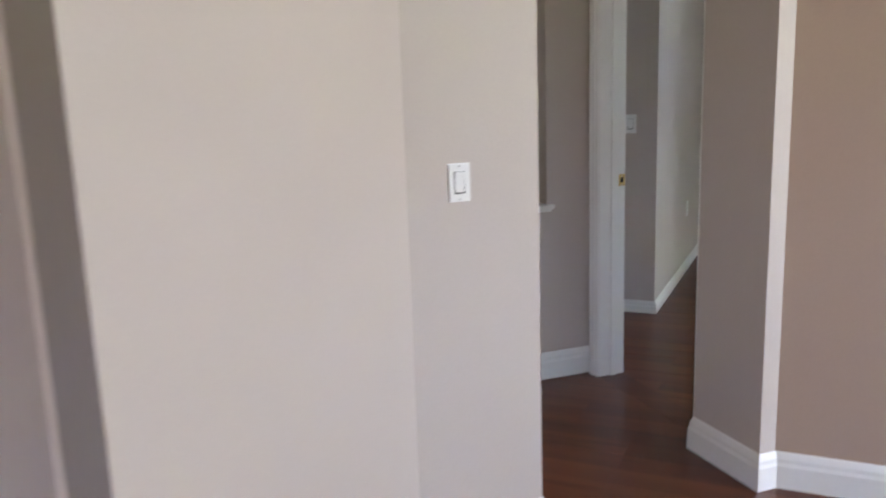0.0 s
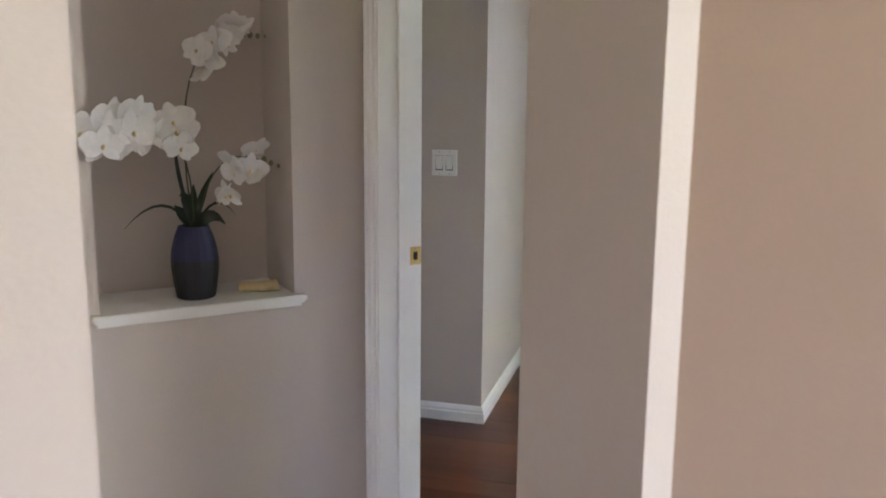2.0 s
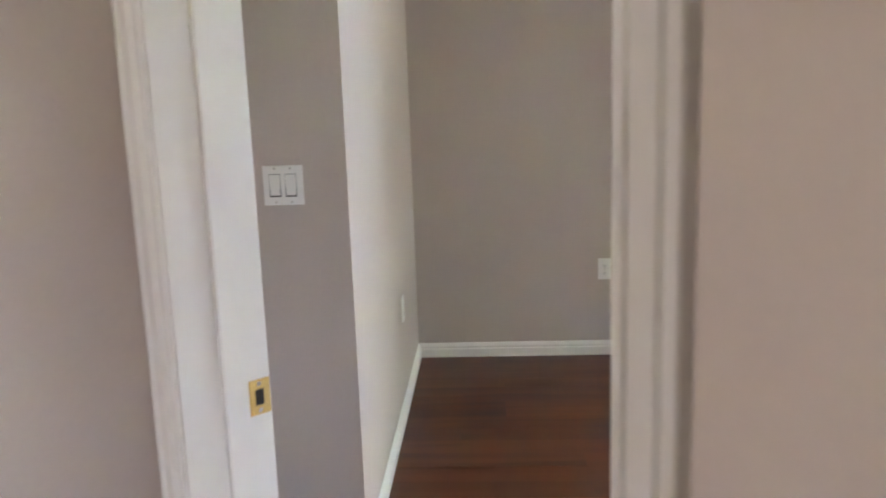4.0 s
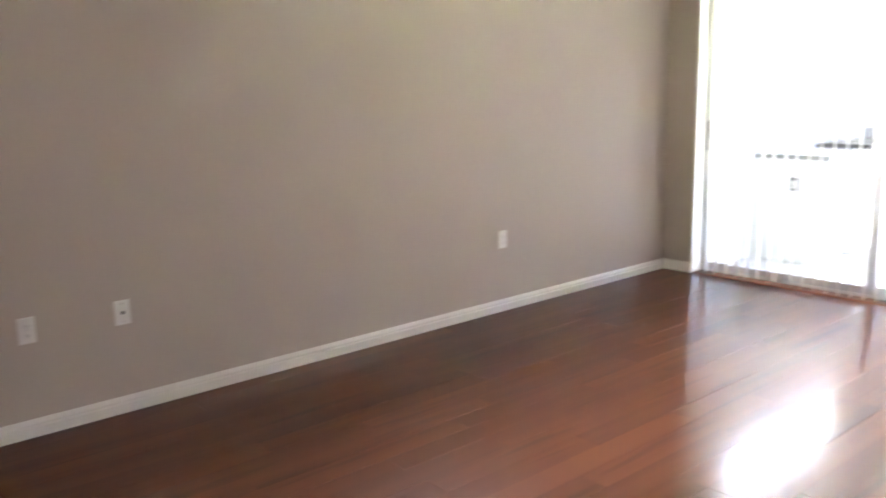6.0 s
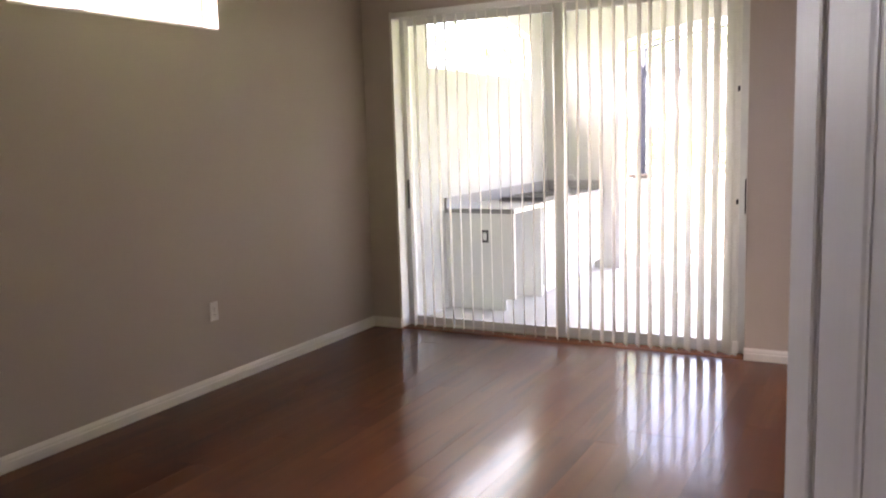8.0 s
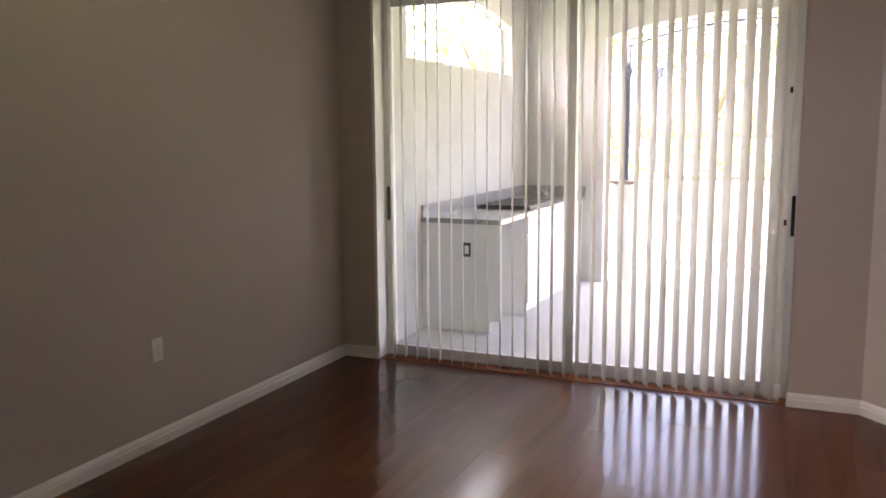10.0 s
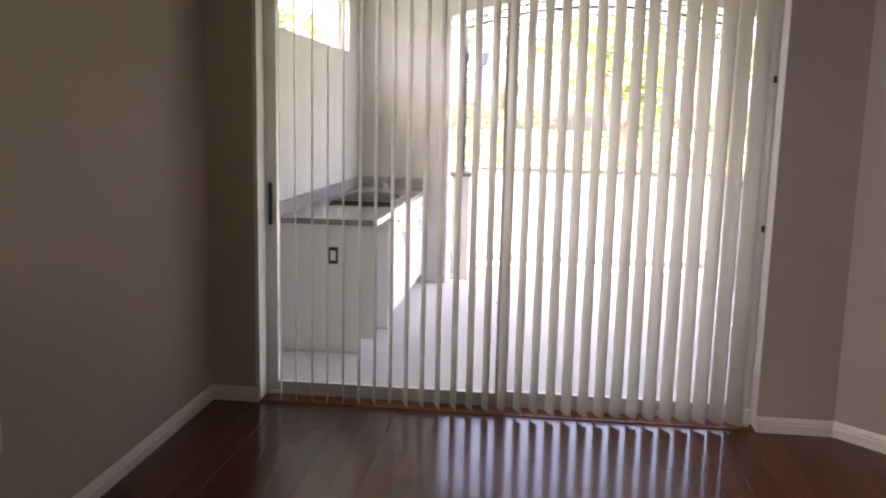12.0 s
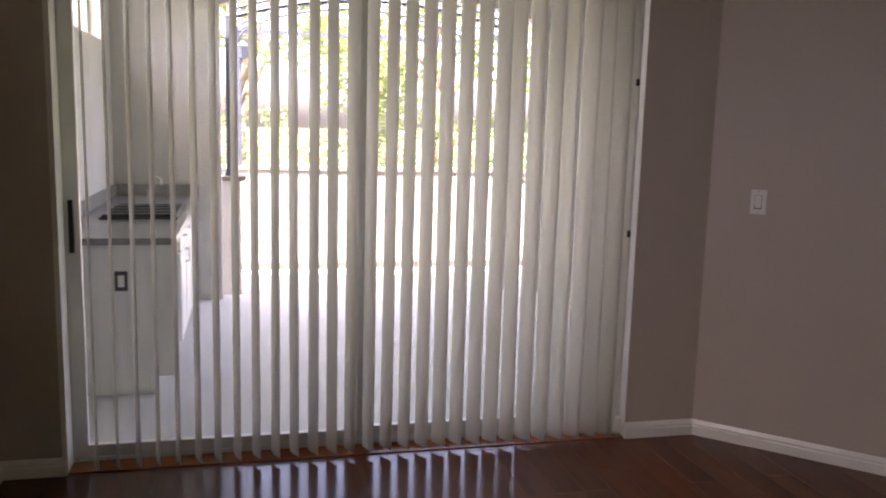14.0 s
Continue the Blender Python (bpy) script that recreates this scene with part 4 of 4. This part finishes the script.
def floor_drain(m):
    t = empty("floor_drain", m)
    part("ring", lathe([(0.045, 0), (0.045, 0.004), (0.038, 0.006), (0.036, 0.003)], 20), STEEL, t)
    part("grate", boxes(*[(-0.03, -0.028 + 0.014 * k - 0.003, 0.0031, 0.03, -0.028 + 0.014 * k + 0.003, 0.0055) for k in range(5)]), BLACKP, t, "dark grate bars")
    return tagged(t, "small round floor drain in the lanai concrete", "drain")


floor_drain(Matrix.Translation((1.38, 9.02, GZ)))


def framed_outlet(pos, normal):
    """Upright outlet insert in a dark plate."""
    t = empty("power_outlet", plate_at(pos, normal))
    part("plate", plate_body(0.072, 0.118), BLACKP, t, "dark plastic plate")
    ins = part("insert", boxes((-0.0175, 0.005, -0.0345, 0.0175, 0.009, 0.0345), bevel=0.0012), PLATE, t, "ivory outlet insert")
    part("slot", boxes(*[(x - 0.001, 0.0086, z - 0.004, x + 0.001, 0.0094, z + 0.004) for x in (-0.006, 0.006) for z in (-0.018, 0.018)]), DARKHOLE, ins, "dark slots")
    return tagged(t, "dark framed power outlet on the white cabinet end", "power outlet")


framed_outlet((0.294, CY0, 0.543), (0, -1))

# ---- beyond the arch: deck, low wall, piers, gazebo ----
tagged(obj("ground", boxes((-80, -60, -0.7, 90, 160, -0.46)), GRASS), "green lawn around the house", "lawn", kind="structure")
tagged(obj("pavement", boxes((-4.0, FY + 0.201, -0.46, 9.0, 12.0, DZ)), PAVER), "pale deck beyond the lanai arch", "deck", kind="structure")
tagged(obj("patio", boxes((-8.0, 12.16, -0.46, 14.0, 17.5, DZ)), PAVER), "sunlit pale paving beyond the low wall", "paving", kind="structure")
garden_wall = tagged(obj("garden_wall", boxes((-4.0, 12.006, -0.46, 9.0, 12.154, 0.90)), WHITEWALL), "low white block garden wall in the sun", "wall", kind="structure")
tagged(obj("trim", boxes((-4.0, 11.975, 0.90, 9.0, 12.185, 0.95), bevel=0.006), CAPSTONE), "stone capping of the low garden wall", "capping", kind="structure")
tagged(obj("trim", boxes((-4.0, 11.975, DZ - 0.01, 9.0, 11.999, -0.19)), FOOT), "grey foot strip of the low garden wall", "trim", kind="structure")


def low_pier(x, label):
    t = empty("pier", Matrix.Translation((x, 10.62, DZ)))
    part("shaft", boxes((-0.10, -0.11, 0, 0.10, 0.11, 1.155), bevel=0.004), STUCCO, t)
    part("cap", boxes((-0.15, -0.155, 1.155, 0.15, 0.155, 1.20), bevel=0.008), CAPSTONE, t, "tan stone cap")
    return tagged(t, label, "pier", "low piers")


low_pier(0.87, "short stucco pier with tan stone cap")
low_pier(3.78, "short stucco pier with tan stone cap")


def gazebo():
    """Front posts stand on the piers, rear posts on the garden wall; open arched ironwork between them."""
    t = empty("gazebo", Matrix.Translation((0, 0, 0.93)))
    rows = ((10.64, 0.0, 0.87, 3.78, 1.53), (12.08, 0.02, 0.94, 3.70, 1.53))
    for y, z0, xa, xb, z1 in rows:
        for x in (xa, xb):
            p = part("post", boxes((x - 0.04, y - 0.04, z0, x + 0.04, y + 0.04, z1), bevel=0.005), IRON, t)
            part("foot_plate", boxes((x - 0.06, y - 0.06, z0, x + 0.06, y + 0.06, z0 + 0.012), bevel=0.003), IRON, p)
            part("cap", lathe([(0.045, z1), (0.045, z1 + 0.015), (0.02, z1 + 0.04), (0.024, z1 + 0.06), (0.004, z1 + 0.09)], 10, Matrix.Translation((x, y, 0))), IRON, p)
        xm, hw = (xa + xb) / 2, (xb - xa) / 2
        arcs = [(0.026, 1.53, 0.24), (0.018, 1.60, 0.26)] if y < 11 else [(0.020, 1.56, 0.30), (0.012, 1.62, 0.31)]
        for r, z, rise in arcs:
            pts = [Vector((xm + hw * (k / 12 - 1), y, z + rise * (1 - (k / 12 - 1) ** 2))) for k in range(25)]
            part("arch", tube(pts, r, 6), IRON, t)
        for k in range(1, 24):
            u = k / 12 - 1
            q = 1 - u * u
            part("lattice", tube([Vector((xm + hw * u, y, arcs[0][1] + arcs[0][2] * q)), Vector((xm + hw * u + 0.05 * (1 if k % 2 else -1), y, arcs[1][1] + arcs[1][2] * q))], 0.0045, 5), IRON, t)
        for x, d in ((xa, 1), (xb, -1)):
            pts = [Vector((x + d * (0.03 + 0.30 * (1 - math.cos(a))), y, 1.10 + 0.40 * math.sin(a))) for a in [k * math.pi / 20 for k in range(11)]]
            part("bracket", tube(pts, 0.010, 5), IRON, t)
            curl = [Vector((x + d * (0.13 + 0.07 * (1 - k / 22) * math.cos(k * 0.6)), y, 1.41 + 0.07 * (1 - k / 22) * math.sin(k * 0.6))) for k in range(20)]
            part("scroll", tube(curl, 0.007, 5), IRON, t)
    part("beam", boxes((0.94, 12.06, 1.525, 3.70, 12.10, 1.57)), IRON, t)
    for u in (-1.0, -0.5, 0.0, 0.5, 1.0):
        part("purlin", tube([Vector((2.325 + 1.455 * u, 10.64, 1.53 + 0.24 * (1 - u * u))), Vector((2.32 + 1.38 * u, 12.08, 1.56 + 0.30 * (1 - u * u)))], 0.011, 5), IRON, t)
    return tagged(t, "dark blue iron gazebo with arched open roof", "gazebo")


gazebo()


def lantern(m):
    t = empty("lantern", m)
    part("cage", lathe([(0.03, 0), (0.06, 0.02), (0.07, 0.15), (0.05, 0.17), (0.012, 0.21)], 8), IRON, t)
    part("arm", tube([Vector((0, 0, 0.20)), Vector((0, 0, 0.26)), Vector((-0.10, 0, 0.27))], 0.008, 6), IRON, t)
    return tagged(t, "dark blue hanging lantern on the gazebo post", "lantern")


lantern(Matrix.Translation((0.995, 11.97, 2.15)))


def planter(x, y, s, rng):
    t = empty("flower_pot", Matrix.Translation((x, y, DZ)))
    part("pot", lathe([(0.13 * s, 0), (0.17 * s, 0.9), (0.185 * s, 0.92), (0.185 * s, 0.97), (0.16 * s, 0.97), (0.15 * s, 0.9)], 20), CLAY, t)
    b, f = bmesh.new(), bmesh.new()
    for k in range(160):
        p = Vector((rng.gauss(0, .16 * s), rng.gauss(0, .16 * s), 1.12 + rng.uniform(-.12, .25) * s))
        leafquad(b, p, 0.05, rng)
        if k % 6 == 0:
            leafquad(f, p + Vector((0, 0, 0.05)), 0.035, rng)
    part("leaves", b, LEAF2, t)
    part("blossoms", f, FLOWER, t, "red blossoms")
    return tagged(t, "terracotta pot with a flowering plant", "potted plant", "garden pots")


def leafquad(b, p, s, rng):
    m = Matrix.Translation(p) @ Euler((rng.uniform(0, 6.3), rng.uniform(0, 6.3), rng.uniform(0, 6.3))).to_matrix().to_4x4()
    v = [b.verts.new(m @ Vector(q)) for q in ((0, -s, 0), (s * .45, 0, s * .12), (0, s, 0), (-s * .45, 0, s * .12))]
    b.faces.new(v)


rg = random.Random(5)
for x, y, s in ((0.9, 13.6, 1.1), (1.9, 14.1, 1.2), (3.0, 13.7, 1.1), (4.2, 14.2, 1.2)):
    planter(x, y, s, rg)


def tree(x, y, h, crown, seed, name="tree", mt=None, label="leafy garden tree with pale green crown"):
    rng = random.Random(seed)
    t = empty(name, Matrix.Translation((x, y, -0.46)))
    trunk = bmesh.new()
    pts = [Vector((rng.uniform(-.05, .05) * k, rng.uniform(-.05, .05) * k, h * 0.55 * k / 5)) for k in range(6)]
    tube(pts, 0.05 + 0.022 * h, 9, 0.55, trunk)
    tips = []
    for k in range(7):
        a = k * 2.4 + rng.uniform(-.4, .4)
        st = pts[3 if k % 2 else 5]
        e = Vector((math.cos(a) * crown * rng.uniform(.35, .75), math.sin(a) * crown * rng.uniform(.35, .75), h * rng.uniform(.6, .95)))
        mid = (st + e) / 2 + Vector((0, 0, 0.12 * h))
        tube(bez(st, mid, e, 6), 0.02 + 0.008 * h, 6, 0.3, trunk)
        tips.append(e)
    part("trunk", trunk, BARK, t)
    cl = bmesh.new()
    for e in tips + [Vector((0, 0, h * .85)), Vector((crown * .3, -crown * .3, h * .7)), Vector((-crown * .4, -.2, h * .75))]:
        for c in range(7):
            q = e + Vector((rng.gauss(0, crown * .24), rng.gauss(0, crown * .24), rng.gauss(0, h * .09)))
            for k in range(26):
                leafquad(cl, q + Vector((rng.gauss(0, .16), rng.gauss(0, .16), rng.gauss(0, .13))), rng.uniform(.06, .11), rng)
    part("crown", cl, mt or LEAF, t)
    return tagged(t, label, "tree")


for i, (x, y, h, c) in enumerate(((-1.5, 18, 5.0, 1.9), (1.0, 20.5, 5.5, 2.0), (3.2, 17.5, 4.2, 1.5), (5.0, 20, 5.5, 2.2), (7.5, 18.5, 4.6, 1.8), (-5, 21, 6.0, 2.4), (10.5, 22, 6.0, 2.5))):
    tree(x, y, h, c, 30 + i)


def bush(x, y, r, seed):
    rng = random.Random(seed)
    t = empty("bush", Matrix.Translation((x, y, -0.46)))
    b, st = bmesh.new(), bmesh.new()
    for k in range(9):
        a = rng.uniform(0, 6.3)
        tube([Vector((0, 0, 0)), Vector((math.cos(a) * r * .5, math.sin(a) * r * .5, r * rng.uniform(.8, 1.5)))], 0.02, 5, 0.3, st)
    for k in range(900):
        a, q = rng.uniform(0, 6.3), rng.uniform(0.2, 1.0)
        z = rng.uniform(0.05, 1.7)
        w = r * (1.05 - 0.32 * abs(z - 0.8)) * math.sqrt(q)
        leafquad(b, Vector((math.cos(a) * w, math.sin(a) * w, z * r)), rng.uniform(.05, .1), rng)
    part("stems", st, BARK, t)
    part("leaves", b, LEAF2, t)
    return tagged(t, "light green garden bush behind the low wall", "bush", "garden bushes")


for i in range(8):
    bush(-4.0 + 1.75 * i + rg.uniform(-.4, .4), 18.6 + rg.uniform(-.8, 1.2), rg.uniform(1.0, 1.5), 60 + i)

# ---- floor planks, along the room ----
PW, PL = 0.125, 1.215


def plank_mesh(w, length):
    b = bmesh.new()
    c, h = 0.0005, 0.012
    lo = [b.verts.new((x, y, -h)) for x, y in ((0, 0), (w, 0), (w, length), (0, length))]
    md = [b.verts.new((x, y, -c)) for x, y in ((0, 0), (w, 0), (w, length), (0, length))]
    hi = [b.verts.new((x, y, 0)) for x, y in ((c, c), (w - c, c), (w - c, length - c), (c, length - c))]
    for s, q in ((lo, md), (md, hi)):
        for k in range(4):
            b.faces.new((s[k], s[(k + 1) % 4], q[(k + 1) % 4], q[k]))
    b.faces.new(hi)
    me = bpy.data.meshes.new("plank")
    bmesh.ops.recalc_face_normals(b, faces=b.faces)
    b.to_mesh(me)
    b.free()
    me.materials.append(PLANK)
    return me


meshes = {}
rp = random.Random(8)
rest_v, rest_f = [], []
row = 0
x = 0.0
YA, YB = -1.22, YD
while x < 10.9:
    start = YA - rp.choice((0.0, 0.3, 0.45, 0.75, 0.95))
    ya, yb = (YA, YB) if x < 4.3 else (-3.2, 5.4)
    y = start if x < 4.3 else start - 2.43
    while y < yb:
        y0, y1 = max(y, ya), min(y + PL, yb)
        y += PL
        if y1 - y0 < 0.03:
            continue
        ln = round(y1 - y0, 3)
        if x < 4.3:
            if ln not in meshes:
                meshes[ln] = plank_mesh(PW, ln)
            o = new("plank", meshes[ln])
            o.parent = floor_ob
            o.matrix_basis = pose(x, y0, 0, rp.gauss(0, 0.03), rp.gauss(0, 0.10), 0)
        else:
            k = len(rest_v)
            c = 0.0005
            for X, Y, Z in ((0, 0, -c), (PW, 0, -c), (PW, ln, -c), (0, ln, -c), (c, c, 0), (PW - c, c, 0), (PW - c, ln - c, 0), (c, ln - c, 0)):
                rest_v.append((x + X, y0 + Y, Z))
            rest_f += [(k, k + 1, k + 5, k + 4), (k + 1, k + 2, k + 6, k + 5), (k + 2, k + 3, k + 7, k + 6), (k + 3, k, k + 4, k + 7), (k + 4, k + 5, k + 6, k + 7)]
    x += PW
me = bpy.data.meshes.new("planks")
me.from_pydata(rest_v, [], rest_f)
me.materials.append(PLANK)
ro = new("planks", me)
ro.parent = floor_ob
tagged(ro, kind="stuff")

# ---- blocks of the garden wall, on its sunny face ----
def block_mesh(w):
    b = boxes((0.003, -0.006, 0.003, w - 0.003, 0.0, 0.197))
    bmesh.ops.bevel(b, geom=[e for e in b.edges if all(v.co.y < -0.003 for v in e.verts)], offset=0.0025, segments=1, affect="EDGES")
    bmesh.ops.recalc_face_normals(b, faces=b.faces)
    data = bpy.data.meshes.new("block")
    b.to_mesh(data)
    b.free()
    data.materials.append(WHITEWALL)
    return data


block_data = block_mesh(0.4)
for course in range(6):
    for k in range(14):
        bx = -0.6 + 0.4 * k + (0.2 if course % 2 else 0.0)
        o = new("block", block_data)
        o.parent = garden_wall
        o.location = (bx, 12.006, -0.30 + 0.2 * course)
